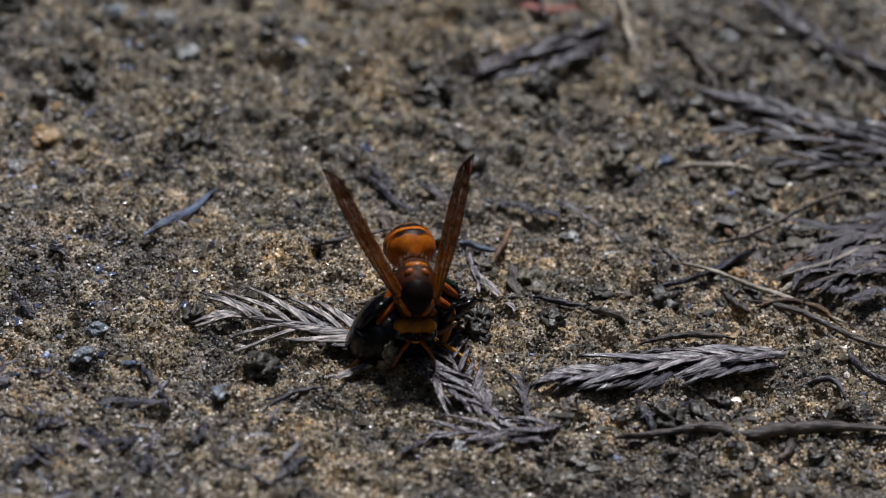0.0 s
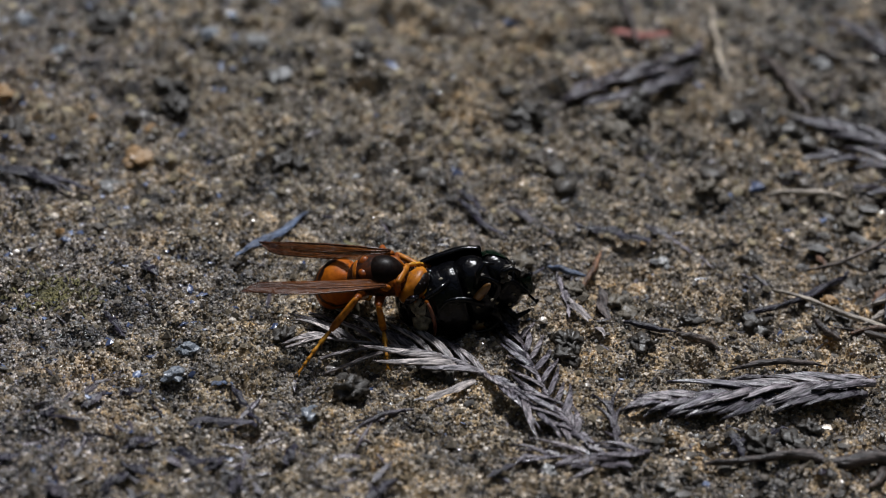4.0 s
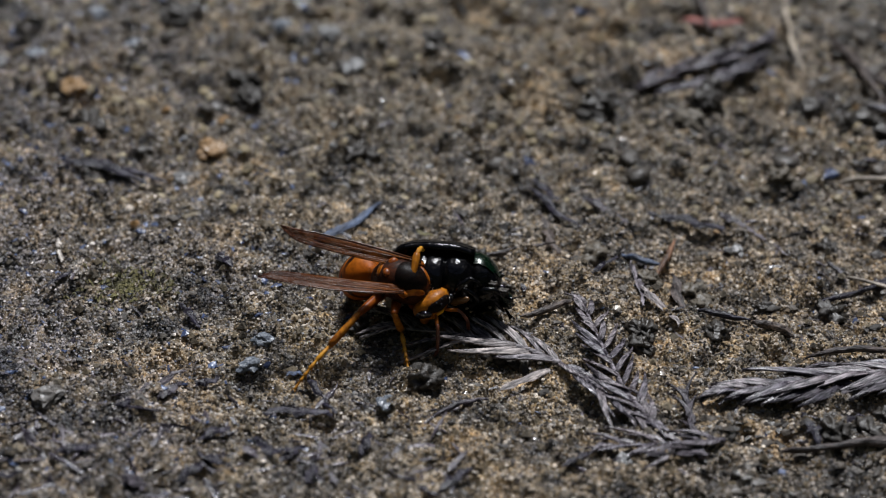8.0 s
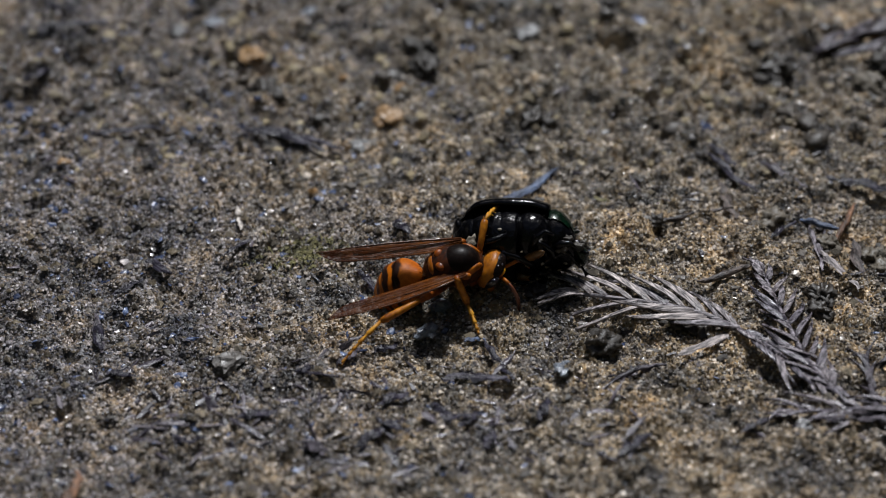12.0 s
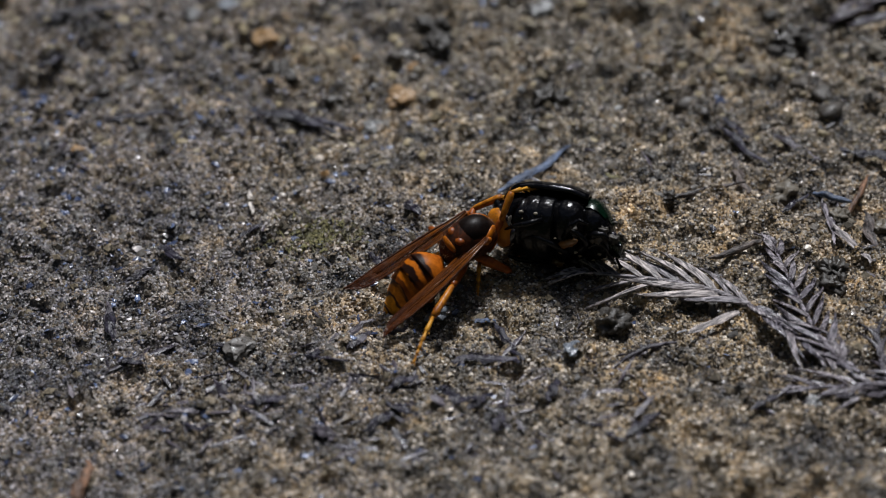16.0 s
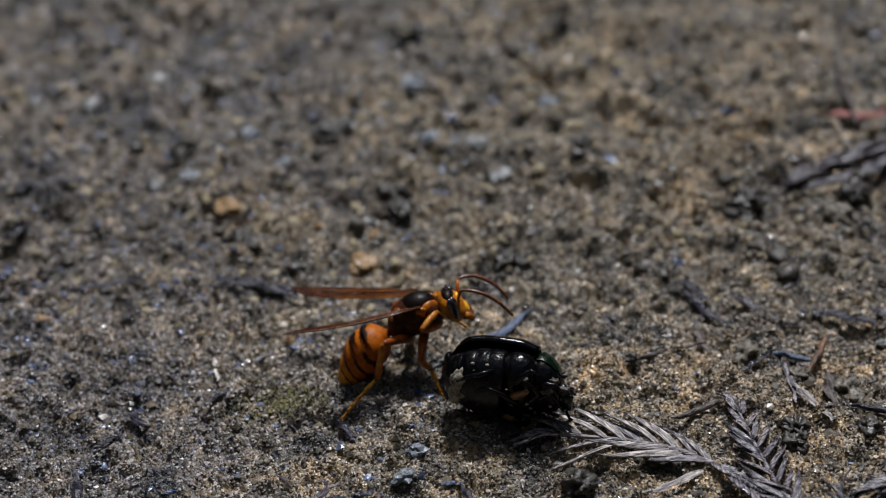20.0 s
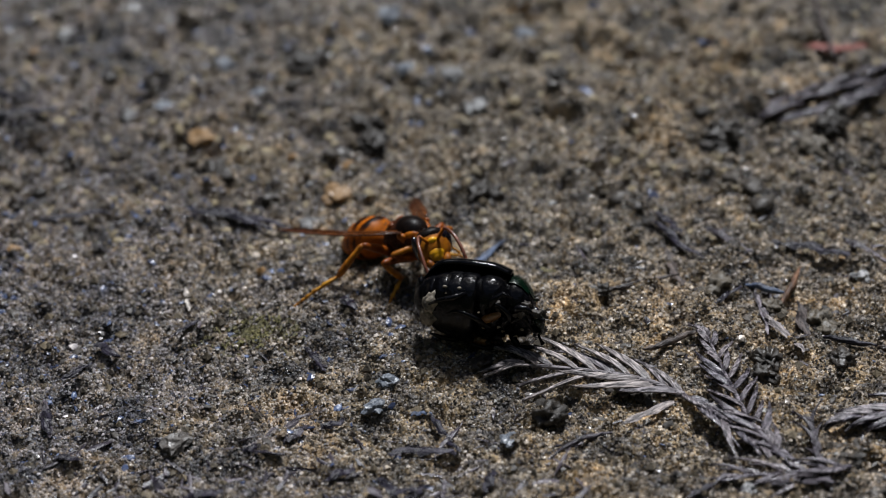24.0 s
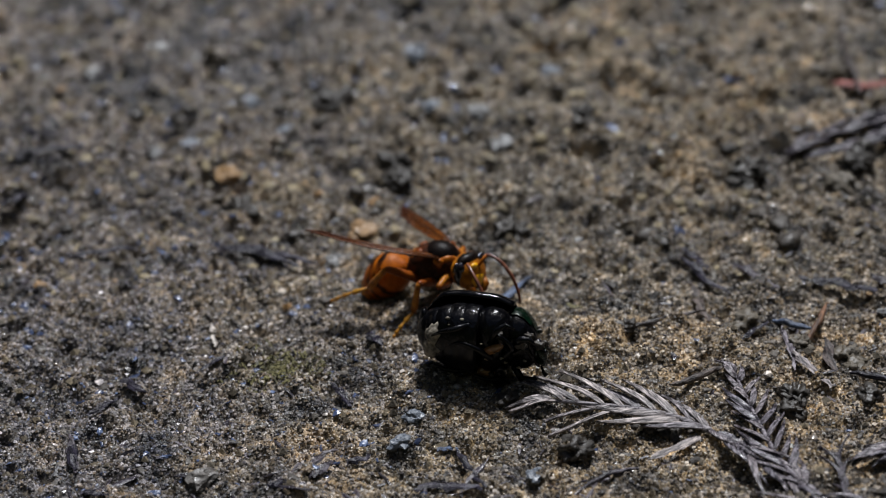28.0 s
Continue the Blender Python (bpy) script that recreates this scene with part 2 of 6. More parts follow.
def tube(bm, points, radii, n=8):
    """A round rod through points (millimetres), with a radius at each."""
    pts = [Vector(p) for p in points]
    rows = []
    side = Vector((0, 0, 1))
    for i, p in enumerate(pts):
        d = (pts[min(i + 1, len(pts) - 1)] - pts[max(i - 1, 0)]).normalized()
        u = d.cross(side if abs(d.dot(side)) < 0.95 else Vector((0, 1, 0))).normalized()
        v = u.cross(d)
        rows.append([bm.verts.new((p + radii[i] * (u * math.cos(2 * math.pi * k / n) + v * math.sin(2 * math.pi * k / n))) * MM) for k in range(n)])
    for a, b in zip(rows, rows[1:]):
        for i in range(n):
            bm.faces.new((a[i], a[(i + 1) % n], b[(i + 1) % n], b[i]))
    bm.faces.new(rows[0][::-1]), bm.faces.new(rows[-1])
    bmesh.ops.recalc_face_normals(bm, faces=bm.faces)
    return bm


def blob(bm, centre, size, seed=0, rough=0.15, detail=2, turn=(0, 0, 0)):
    """An uneven rounded lump, in millimetres."""
    made = bmesh.ops.create_icosphere(bm, subdivisions=detail, radius=1.0)["verts"]
    e = Euler([radians(a) for a in turn]).to_matrix()
    for v in made:
        k = 1 + rough * noise.noise(v.co * 1.7 + Vector((seed * 3.1, seed, 0))) * 2
        c = e @ Vector((v.co.x * size[0], v.co.y * size[1], v.co.z * size[2])) * k
        v.co = (c + Vector(centre)) * MM
    return bm


def smooth_line(points, per=5):
    """A rounded line through points."""
    pts = [Vector(p) for p in points]
    out = []
    for i in range(len(pts) - 1):
        a, b, c, d = pts[max(i - 1, 0)], pts[i], pts[i + 1], pts[min(i + 2, len(pts) - 1)]
        for k in range(per):
            u = k / per
            out.append(0.5 * ((2 * b) + (c - a) * u + (2 * a - 5 * b + 4 * c - d) * u * u + (3 * b - a - 3 * c + d) * u ** 3))
    return out + [pts[-1]]


# ---- ground: one sheet, fine under the lens and coarse to the horizon ----
def lattice(nx, ny, cx, cy, rng):
    """Smooth value noise on a grid of nx by ny samples with cells of cx, cy samples."""
    gx, gy = nx / cx, ny / cy
    tab = rng.random((int(gx) + 3, int(gy) + 3))
    u, v = np.arange(nx) / cx, np.arange(ny) / cy
    iu, iv = u.astype(int), v.astype(int)
    fu, fv = u - iu, v - iv
    fu, fv = (fu * fu * (3 - 2 * fu))[:, None], (fv * fv * (3 - 2 * fv))[None, :]
    a, b = tab[np.ix_(iu, iv)], tab[np.ix_(iu + 1, iv)]
    c, d = tab[np.ix_(iu, iv + 1)], tab[np.ix_(iu + 1, iv + 1)]
    return (a * (1 - fu) + b * fu) * (1 - fv) + (c * (1 - fu) + d * fu) * fv - 0.5


STEP = 0.48
GX, GY = np.arange(-135, 135.01, STEP), np.arange(-95, 150.01, STEP)
HGT = np.zeros((len(GX), len(GY)))
for cell, amp in ((30.0, 1.8), (12.0, 1.7), (5.0, 2.0), (2.8, 1.5), (1.5, 0.85), (0.8, 0.4)):
    HGT += amp * lattice(len(GX), len(GY), cell / STEP, cell / STEP, RNG)


def stud(number, rmin, rmax, flat):
    """Half-buried grains pressed into the sheet."""
    for x, y, r in zip(RNG.uniform(-133, 133, number), RNG.uniform(-93, 148, number), rmin + (rmax - rmin) * RNG.random(number) ** 2.2):
        i0, i1 = np.searchsorted(GX, (x - r, x + r))
        j0, j1 = np.searchsorted(GY, (y - r, y + r))
        d2 = (GX[i0:i1, None] - x) ** 2 + (GY[None, j0:j1] - y) ** 2
        cap = np.sqrt(np.maximum(r * r - d2, 0)) * flat
        HGT[i0:i1, j0:j1] += cap


stud(30000, 0.4, 1.0, 0.45)
stud(1700, 0.8, 3.2, 0.42)
stud(6500, 0.5, 1.8, -0.6)
for cell, amp in ((9.0, 2.0), (4.2, 1.4)):
    HGT += amp * lattice(len(GX), len(GY), cell / STEP, cell / STEP, RNG) * np.clip((GY[None, :] - 8) / 30, 0, 1)
HGT *= 1 + 0.2 * np.clip((GY[None, :] - 5) / 45, 0, 1)
HGT -= HGT.mean()


def ground_z(x, y):
    i, j = int(np.clip(np.searchsorted(GX, x), 1, len(GX) - 1)), int(np.clip(np.searchsorted(GY, y), 1, len(GY) - 1))
    return float(HGT[i - 1:i + 1, j - 1:j + 1].mean())


def ground():
    far = [0.4 * 1.55 ** k for k in range(1, 27)]
    xs = np.concatenate([[-135 - sum(far[:k]) for k in range(26, 0, -1)], GX, [135 + sum(far[:k]) for k in range(1, 27)]])
    ys = np.concatenate([[-95 - sum(far[:k]) for k in range(26, 0, -1)], GY, [150 + sum(far[:k]) for k in range(1, 27)]])
    h = np.pad(HGT, 26, mode="edge")
    fade = np.minimum(np.clip(1 - (np.abs(xs) - 135) / 60, 0, 1)[:, None], np.clip(1 - np.maximum(-95 - ys, ys - 150) / 60, 0, 1)[None, :])
    h = h * fade
    nx, ny = len(xs), len(ys)
    v = np.stack([np.repeat(xs, ny), np.tile(ys, nx), h.ravel()], 1) * MM
    i = (np.arange(nx - 1)[:, None] * ny + np.arange(ny - 1)[None, :]).ravel()
    f = np.stack([i, i + ny, i + ny + 1, i + 1], 1)
    ob = raw("ground", v, f, SOIL)
    tagged(ob, "damp brown sandy soil with fine grit", "ground", kind="structure")


def sky_blocker():
    """An unseen dark ring, far outside the view, added to cut low sky light and reflections."""
    m, t, b = material("dark_blocker_ring")
    t.links.new(ramp(t, noise_out(t, 1.5, 6, 0.65), [(0.35, (0.008, 0.012, 0.006)), (0.65, (0.05, 0.07, 0.03))]), b.inputs["Base Color"])
    b.inputs["Roughness"].default_value = 0.9
    bm = bmesh.new()
    rows = []
    for h, r in ((-0.05, 6.0), (2.0, 6.3), (4.5, 6.1), (6.5, 5.6)):
        rows.append([bm.verts.new((r * (1 + 0.06 * math.sin(k * 2.3 + h)) * math.cos(k * math.pi / 24), r * (1 + 0.06 * math.sin(k * 1.7)) * math.sin(k * math.pi / 24), h + (0.7 * math.sin(k * 1.9) if h > 5 else 0))) for k in range(48)])
    for a, b2 in zip(rows, rows[1:]):
        for k in range(48):
            bm.faces.new((a[k], b2[k], b2[(k + 1) % 48], a[(k + 1) % 48]))
    tagged(part("backdrop", bm, m), "unseen dark ring added to block low sky light", "backdrop", kind="structure")


sky_blocker()


def scatter(name, number, rmin, rmax, mat, label, category, squash=(0.5, 1.0), sink=0.25, power=2.5, area=(-132, 132, -92, 146), clump=None, long=1.0, hard=False):
    """Uneven grains strewn over the soil, one object of stuff."""
    bm = bmesh.new()
    bmesh.ops.create_icosphere(bm, subdivisions=2, radius=1.0)
    base = np.array([v.co[:] for v in bm.verts])
    tri = np.array([[v.index for v in f.verts] for f in bm.faces])
    bm.free()
    if number > 8500:
        base = np.array([(1, 0, 0), (-1, 0, 0), (0, 1, 0), (0, -1, 0), (0, 0, 1), (0, 0, -1)], float)
        tri = np.array([(0, 2, 4), (2, 1, 4), (1, 3, 4), (3, 0, 4), (2, 0, 5), (1, 2, 5), (3, 1, 5), (0, 3, 5)])
    elif number > 3000 or hard:
        g = (1 + 5 ** 0.5) / 2
        base = np.array([(-1, g, 0), (1, g, 0), (-1, -g, 0), (1, -g, 0), (0, -1, g), (0, 1, g), (0, -1, -g), (0, 1, -g), (g, 0, -1), (g, 0, 1), (-g, 0, -1), (-g, 0, 1)]) / math.hypot(1, g)
        tri = np.array([(0, 11, 5), (0, 5, 1), (0, 1, 7), (0, 7, 10), (0, 10, 11), (1, 5, 9), (5, 11, 4), (11, 10, 2), (10, 7, 6), (7, 1, 8), (3, 9, 4), (3, 4, 2), (3, 2, 6), (3, 6, 8), (3, 8, 9), (4, 9, 5), (2, 4, 11), (6, 2, 10), (8, 6, 7), (9, 8, 1)])
    x, y = RNG.uniform(area[0], area[1], number), RNG.uniform(area[2], area[3], number)
    if clump is not None:
        keep = [clump(a, b) for a, b in zip(x, y)]
        x, y = x[keep], y[keep]
    n = len(x)
    r = rmin + (rmax - rmin) * RNG.random(n) ** power
    ii, jj = np.clip(np.searchsorted(GX, x), 1, len(GX) - 1), np.clip(np.searchsorted(GY, y), 1, len(GY) - 1)
    z = (HGT[ii - 1, jj - 1] + HGT[ii, jj]) / 2
    sc = np.stack([r * RNG.uniform(0.75, 1.25, n) * long, r * RNG.uniform(0.75, 1.25, n), r * RNG.uniform(*squash, n)], 1)
    pts = base[None] * (1 + RNG.uniform(-1, 1, (n, len(base), 1)) * (0.45 if hard else 0.22 if number > 3000 else 0.06)) 
    if number <= 3000 and not hard:
        for k, amp in ((2.2, 0.22), (3.7, 0.16), (6.0, 0.1)):
            way = RNG.normal(size=(n, 1, 3))
            pts = pts * (1 + amp * np.sin(k * (base[None] * way).sum(2) + RNG.uniform(0, 6.3, (n, 1))))[:, :, None]
    pts = pts * sc[:, None, :]
    if hard:  # lie at all angles
        tip = RNG.normal(0, 0.4, n)
        tc, ts = np.cos(tip)[:, None], np.sin(tip)[:, None]
        pts = np.stack([pts[:, :, 0], pts[:, :, 1] * tc - pts[:, :, 2] * ts, pts[:, :, 1] * ts + pts[:, :, 2] * tc], 2)
    a = RNG.uniform(0, 2 * math.pi, n)
    c, s = np.cos(a)[:, None], np.sin(a)[:, None]
    out = np.stack([pts[:, :, 0] * c - pts[:, :, 1] * s + x[:, None], pts[:, :, 0] * s + pts[:, :, 1] * c + y[:, None], pts[:, :, 2] + (z + sc[:, 2] * (1 - 2 * sink) * 0.6)[:, None]], 2)
    faces = (tri[None] + (np.arange(n) * len(base))[:, None, None]).reshape(-1, 3)
    ob = raw(name, out.reshape(-1, 3) * MM, faces, mat, smooth=number < 3000 and not hard)
    tagged(ob, label, category, kind="stuff")
    return ob


ground()
scatter("fine_sand", 190000, 0.15, 0.4, GRAIN, "fine mixed mineral sand on the soil", "sand", power=1.7, area=(-108, 104, -75, 62))
scatter("sand", 34000, 0.14, 0.42, GRAIN, "fine mixed mineral sand on the soil", "sand", power=1.4, area=(-130, 122, 55, 135))
scatter("grit", 3500, 0.3, 0.7, GRAIN, "coarse mixed mineral grit on the soil", "grit")
scatter("pebbles", 60, 0.6, 1.3, GRAIN, "small rounded pebbles half sunk in soil", "pebbles", power=3.0, sink=0.5, hard=True)
scatter("soil_crumbs", 9000, 0.25, 0.95, CRUMB, "loose brown crumbs of damp soil", "soil crumbs", squash=(0.6, 1.0))
scatter("quartz_grains", 42000, 0.09, 0.3, QUARTZ, "glinting pale quartz grains in the soil", "quartz grains")
scatter("humus_flakes", 3200, 0.2, 0.75, HUMUS, "dark flakes of rotted plant matter", "humus flakes", squash=(0.25, 0.5), long=1.9)
scatter("litter_crumbs", 1500, 0.2, 0.75, HUMUS, "dark crumbs of rotted litter", "litter crumbs", squash=(0.3, 0.7), long=1.7, hard=True, area=(40, 110, -66, -42))
scatter("corner_litter_crumbs", 2000, 0.25, 1.1, HUMUS, "dark crumbs of rotted litter", "litter crumbs", squash=(0.3, 0.7), long=1.9, hard=True, area=(72, 130, -15, 95))
scatter("far_soil_crumbs", 7500, 0.3, 1.2, LUMP, "loose tan lumps of sandy soil", "soil crumbs", squash=(0.45, 0.8), sink=0.62, power=3.5, area=(-132, 132, 8, 148))
scatter("humus_lumps", 460, 0.5, 1.9, HUMUS, "dark damp lumps of humus in soil", "humus lumps", squash=(0.35, 0.6), sink=0.55, power=1.8, area=(-132, 132, 14, 148))
scatter("wood_flecks", 2300, 0.14, 0.42, FLECK, "short dark flecks of decayed wood", "wood flecks", squash=(0.3, 0.6), long=5.5, hard=True)
scatter("needle_bits", 170, 0.28, 0.55, FLECK, "broken glossy blackened conifer needles", "needle bits", squash=(0.35, 0.6), long=6.5, hard=True, power=1.5, area=(-75, 5, -66, -40))
# strewn to the left to carry the ground's blue sky sheen as colour
scatter("sheen_flakes", 2000, 0.2, 0.65, BLUE_SHEEN, "wet stone flakes with the sky's blue sheen in their colour", "stone flakes", squash=(0.3, 0.5), sink=0.3, area=(-132, -22, -92, 120), long=1.7, hard=True)
scatter("strewn_sheen_flakes", 700, 0.2, 0.6, BLUE_SHEEN, "scattered wet stone flakes with blue sky sheen in their colour", "stone flakes", squash=(0.3, 0.5), sink=0.3, long=1.7, hard=True)
scatter("pale_pebbles", 120, 0.4, 1.1, QSTONE, "small pale grey pebbles strewn on soil", "pebbles", sink=0.4, power=2.2, area=(-132, 132, 12, 148), hard=True)
scatter("stone_chips", 130, 0.4, 1.2, BLUE_SHEEN, "dark wet stone chips with blue sky sheen in their colour", "stone chips", squash=(0.3, 0.6), sink=0.4, area=(-132, 132, 12, 148), long=1.6, hard=True)
scatter("ochre_pebbles", 60, 0.5, 1.2, OCHRE, "small ochre-brown pebbles half sunk in soil", "pebbles", sink=0.45, area=(-132, 132, 0, 148), hard=True)


# ---- insects: materials ----
def cuticle(name, dark, pale, rough=0.35, scale=900.0, coat=0.3, metallic=0.0, pits=0.25, spec=0.4, dust=0.0, wave=0.0):
    m, t, b = material(name)
    n = noise_out(t, scale, 4, 0.6)
    t.links.new(ramp(t, n, [(0.32, dark), (0.66, pale)]), b.inputs["Base Color"])
    t.links.new(ramp(t, noise_out(t, 2200, 3), [(0.35, (rough * 0.75,) * 3), (0.7, (rough * 1.4,) * 3)]), b.inputs["Roughness"])
    b.inputs["Metallic"].default_value = metallic
    b.inputs["Coat Weight"].default_value = coat
    b.inputs["Coat Roughness"].default_value = 0.2
    b.inputs["Specular IOR Level"].default_value = spec
    if dust:
        mask = ramp(t, noise_out(t, 520, 5, 0.7), [(0.56, (0.0,) * 3), (0.64, (dust,) * 3)])
        clean, rough0 = b.inputs["Base Color"].links[0].from_socket, b.inputs["Roughness"].links[0].from_socket
        t.links.new(mix(t, mask, clean, (0.10, 0.082, 0.058)), b.inputs["Base Color"])
        t.links.new(mix(t, mask, rough0, (0.9, 0.9, 0.9)), b.inputs["Roughness"])
    pitted = bump(t, b, noise_out(t, 6000, 2), pits, 0.00008)
    if wave:
        bump(t, b, noise_out(t, 420, 3, 0.6), wave, 0.0006, pitted)
    return m


ORANGE = cuticle("orange_cuticle", (0.13, 0.028, 0.004), (0.42, 0.125, 0.008), coat=0.0, spec=0.18, scale=700.0)
REDDISH = cuticle("red_orange_cuticle", (0.05, 0.011, 0.004), (0.27, 0.065, 0.007), coat=0.0, spec=0.18, scale=600.0)
GENA = cuticle("orange_yellow_cuticle", (0.15, 0.042, 0.004), (0.43, 0.148, 0.008), 0.4, coat=0.0, spec=0.18, scale=600.0)
YELLOW = cuticle("yellow_cuticle", (0.6, 0.25, 0.006), (0.82, 0.42, 0.011), 0.32, scale=600.0)
TAWNY = cuticle("tawny_brown_cuticle", (0.008, 0.004, 0.003), (0.06, 0.015, 0.004), 0.55, coat=0.0, spec=0.12)
BLACK = cuticle("black_brown_cuticle", (0.003, 0.002, 0.002), (0.009, 0.005, 0.0035), 0.4, coat=0.0, spec=0.08)
EYE = cuticle("dark_compound_eye", (0.005, 0.004, 0.006), (0.014, 0.011, 0.018), 0.16, coat=0.6, pits=0.4)
AMBER = cuticle("amber_leg", (0.13, 0.033, 0.005), (0.42, 0.15, 0.011), 0.4, coat=0.0, spec=0.18)
TARSUS = cuticle("yellow_amber_foot", (0.22, 0.075, 0.008), (0.56, 0.27, 0.03), 0.4, coat=0.0, spec=0.18)
FEELER = cuticle("rust_antenna", (0.06, 0.018, 0.012), (0.2, 0.06, 0.025), 0.45)
HAIR = cuticle("golden_brown_hair", (0.05, 0.02, 0.007), (0.15, 0.065, 0.02), 0.5, coat=0.0)
CHITIN = cuticle("glossy_black_chitin", (0.0012, 0.0012, 0.0016), (0.003, 0.003, 0.004), 0.17, coat=0.0, spec=0.22, dust=0.05, wave=0.6)
GREEN = cuticle("dark_green_metallic_chitin", (0.002, 0.005, 0.003), (0.002, 0.013, 0.006), 0.22, coat=0.2, metallic=0.35, spec=0.3, dust=0.25)
PALE = cuticle("pale_chalky_patch", (0.03, 0.026, 0.02), (0.3, 0.26, 0.2), 0.7, coat=0.0, scale=800.0, wave=0.8)
BUFF = cuticle("yellow_brown_femur", (0.06, 0.025, 0.007), (0.2, 0.095, 0.025), 0.35)


def banded():
    """The gaster's cuticle: orange with dark bands that run out to a point on the back."""
    m, t, b = material("banded_orange_cuticle")
    tex = node(t, "TexCoord").outputs["Object"]
    sep = node(t, "SeparateXYZ")
    t.links.new(tex, sep.inputs[0])
    side = t.nodes.new("ShaderNodeMath")
    side.operation = "ABSOLUTE"
    t.links.new(sep.outputs[1], side.inputs[0])
    wob = t.nodes.new("ShaderNodeMath")
    wob.operation = "MULTIPLY_ADD"
    t.links.new(noise_out(t, 420, 2), wob.inputs[0])
    wob.inputs[1].default_value = 0.0015
    t.links.new(sep.outputs[0], wob.inputs[2])
    bend = t.nodes.new("ShaderNodeMath")
    bend.operation = "MULTIPLY_ADD"
    t.links.new(side.outputs[0], bend.inputs[0])
    bend.inputs[1].default_value = 0.22
    t.links.new(wob.outputs[0], bend.inputs[2])
    scale = t.nodes.new("ShaderNodeMath")
    scale.operation = "MULTIPLY"
    t.links.new(bend.outputs[0], scale.inputs[0])
    scale.inputs[1].default_value = -1 / 0.0135
    d = (0.014, 0.005, 0.003)
    stops = [(0.0, (0.34, 0.095, 0.006))]
    tints = ((0.40, 0.105, 0.005), (0.42, 0.12, 0.005), (0.46, 0.15, 0.005), (0.52, 0.19, 0.006), (0.56, 0.22, 0.007), (0.56, 0.24, 0.01))
    for p, wide, tint in zip((0.11, 0.272, 0.455, 0.612, 0.745, 0.865), (0.085, 0.085, 0.06, 0.045, 0.032, 0.02), tints):
        stops += [(p - 0.018, stops[-1][1]), (p, d), (p + wide, d), (p + wide + 0.018, tint)]
    col = ramp(t, scale.outputs[0], stops)
    gold, line = (0.6, 0.235, 0.008), (0.035, 0.012, 0.004)
    red, tan = (0.36, 0.085, 0.006), (0.48, 0.15, 0.007)
    thin = [(0.0, red)]
    for p, tint, wide in ((0.2, red, 0.034), (0.36, red, 0.03), (0.5, tan, 0.022), (0.63, gold, 0.02), (0.76, gold, 0.018), (0.88, gold, 0.014)):
        thin += [(p, thin[-1][1]), (p + 0.014, line), (p + 0.014 + wide, line), (p + 0.03 + wide, tint)]
    flank = ramp(t, scale.outputs[0], thin)
    high = t.nodes.new("ShaderNodeMapRange")
    high.inputs["From Min"].default_value, high.inputs["From Max"].default_value = 0.0006, 0.0026
    t.links.new(sep.outputs[2], high.inputs["Value"])
    col = mix(t, high.outputs[0], flank, col)
    mot = ramp(t, noise_out(t, 1200, 3), [(0.3, (0.68, 0.66, 0.62)), (0.65, (1.1, 1.08, 1.05))])
    t.links.new(mix(t, 1.0, col, mot, "MULTIPLY"), b.inputs["Base Color"])
    b.inputs["Roughness"].default_value = 0.45
    b.inputs["Specular IOR Level"].default_value = 0.1
    bump(t, b, noise_out(t, 6000, 2), 0.3, 0.00008)
    return m


def membrane():
    m, t, b = material("amber_wing_membrane")
    mp = node(t, "Mapping", Scale=(0.14, 1, 1))
    t.links.new(node(t, "TexCoord").outputs["Object"], mp.inputs["Vector"])
    pleat = noise_out(t, 1500, 3, 0.6, mp.outputs[0])
    along = node(t, "SeparateXYZ")
    t.links.new(node(t, "TexCoord").outputs["Object"], along.inputs[0])
    reach = t.nodes.new("ShaderNodeMapRange")
    reach.inputs["From Min"].default_value, reach.inputs["From Max"].default_value = -0.006, -0.019
    t.links.new(along.outputs[0], reach.inputs["Value"])
    amber = ramp(t, pleat, [(0.3, (0.06, 0.015, 0.003)), (0.7, (0.2, 0.06, 0.008))])
    t.links.new(mix(t, reach.outputs[0], amber, ramp(t, pleat, [(0.3, (0.022, 0.006, 0.003)), (0.7, (0.07, 0.021, 0.007))])), b.inputs["Base Color"])
    t.links.new(ramp(t, noise_out(t, 500, 3), [(0.35, (0.22,) * 3), (0.65, (0.42,) * 3)]), b.inputs["Roughness"])
    b.inputs["Specular IOR Level"].default_value = 0.07
    b.inputs["Alpha"].default_value = 0.76
    crease = bump(t, b, pleat, 0.6, 0.0004)
    bump(t, b, noise_out(t, 420, 4, 0.65), 0.5, 0.0006, crease)
    return m


GASTER, WING = banded(), membrane()
VEIN = cuticle("dark_brown_vein", (0.03, 0.011, 0.006), (0.1, 0.034, 0.012), 0.28, coat=0.0, spec=0.4)


# ---- insects: shapes ----
def oval(bm, centre, size, turn=(0, 0, 0), detail=3):
    return blob(bm, centre, size, 0, 0.0, detail, turn)


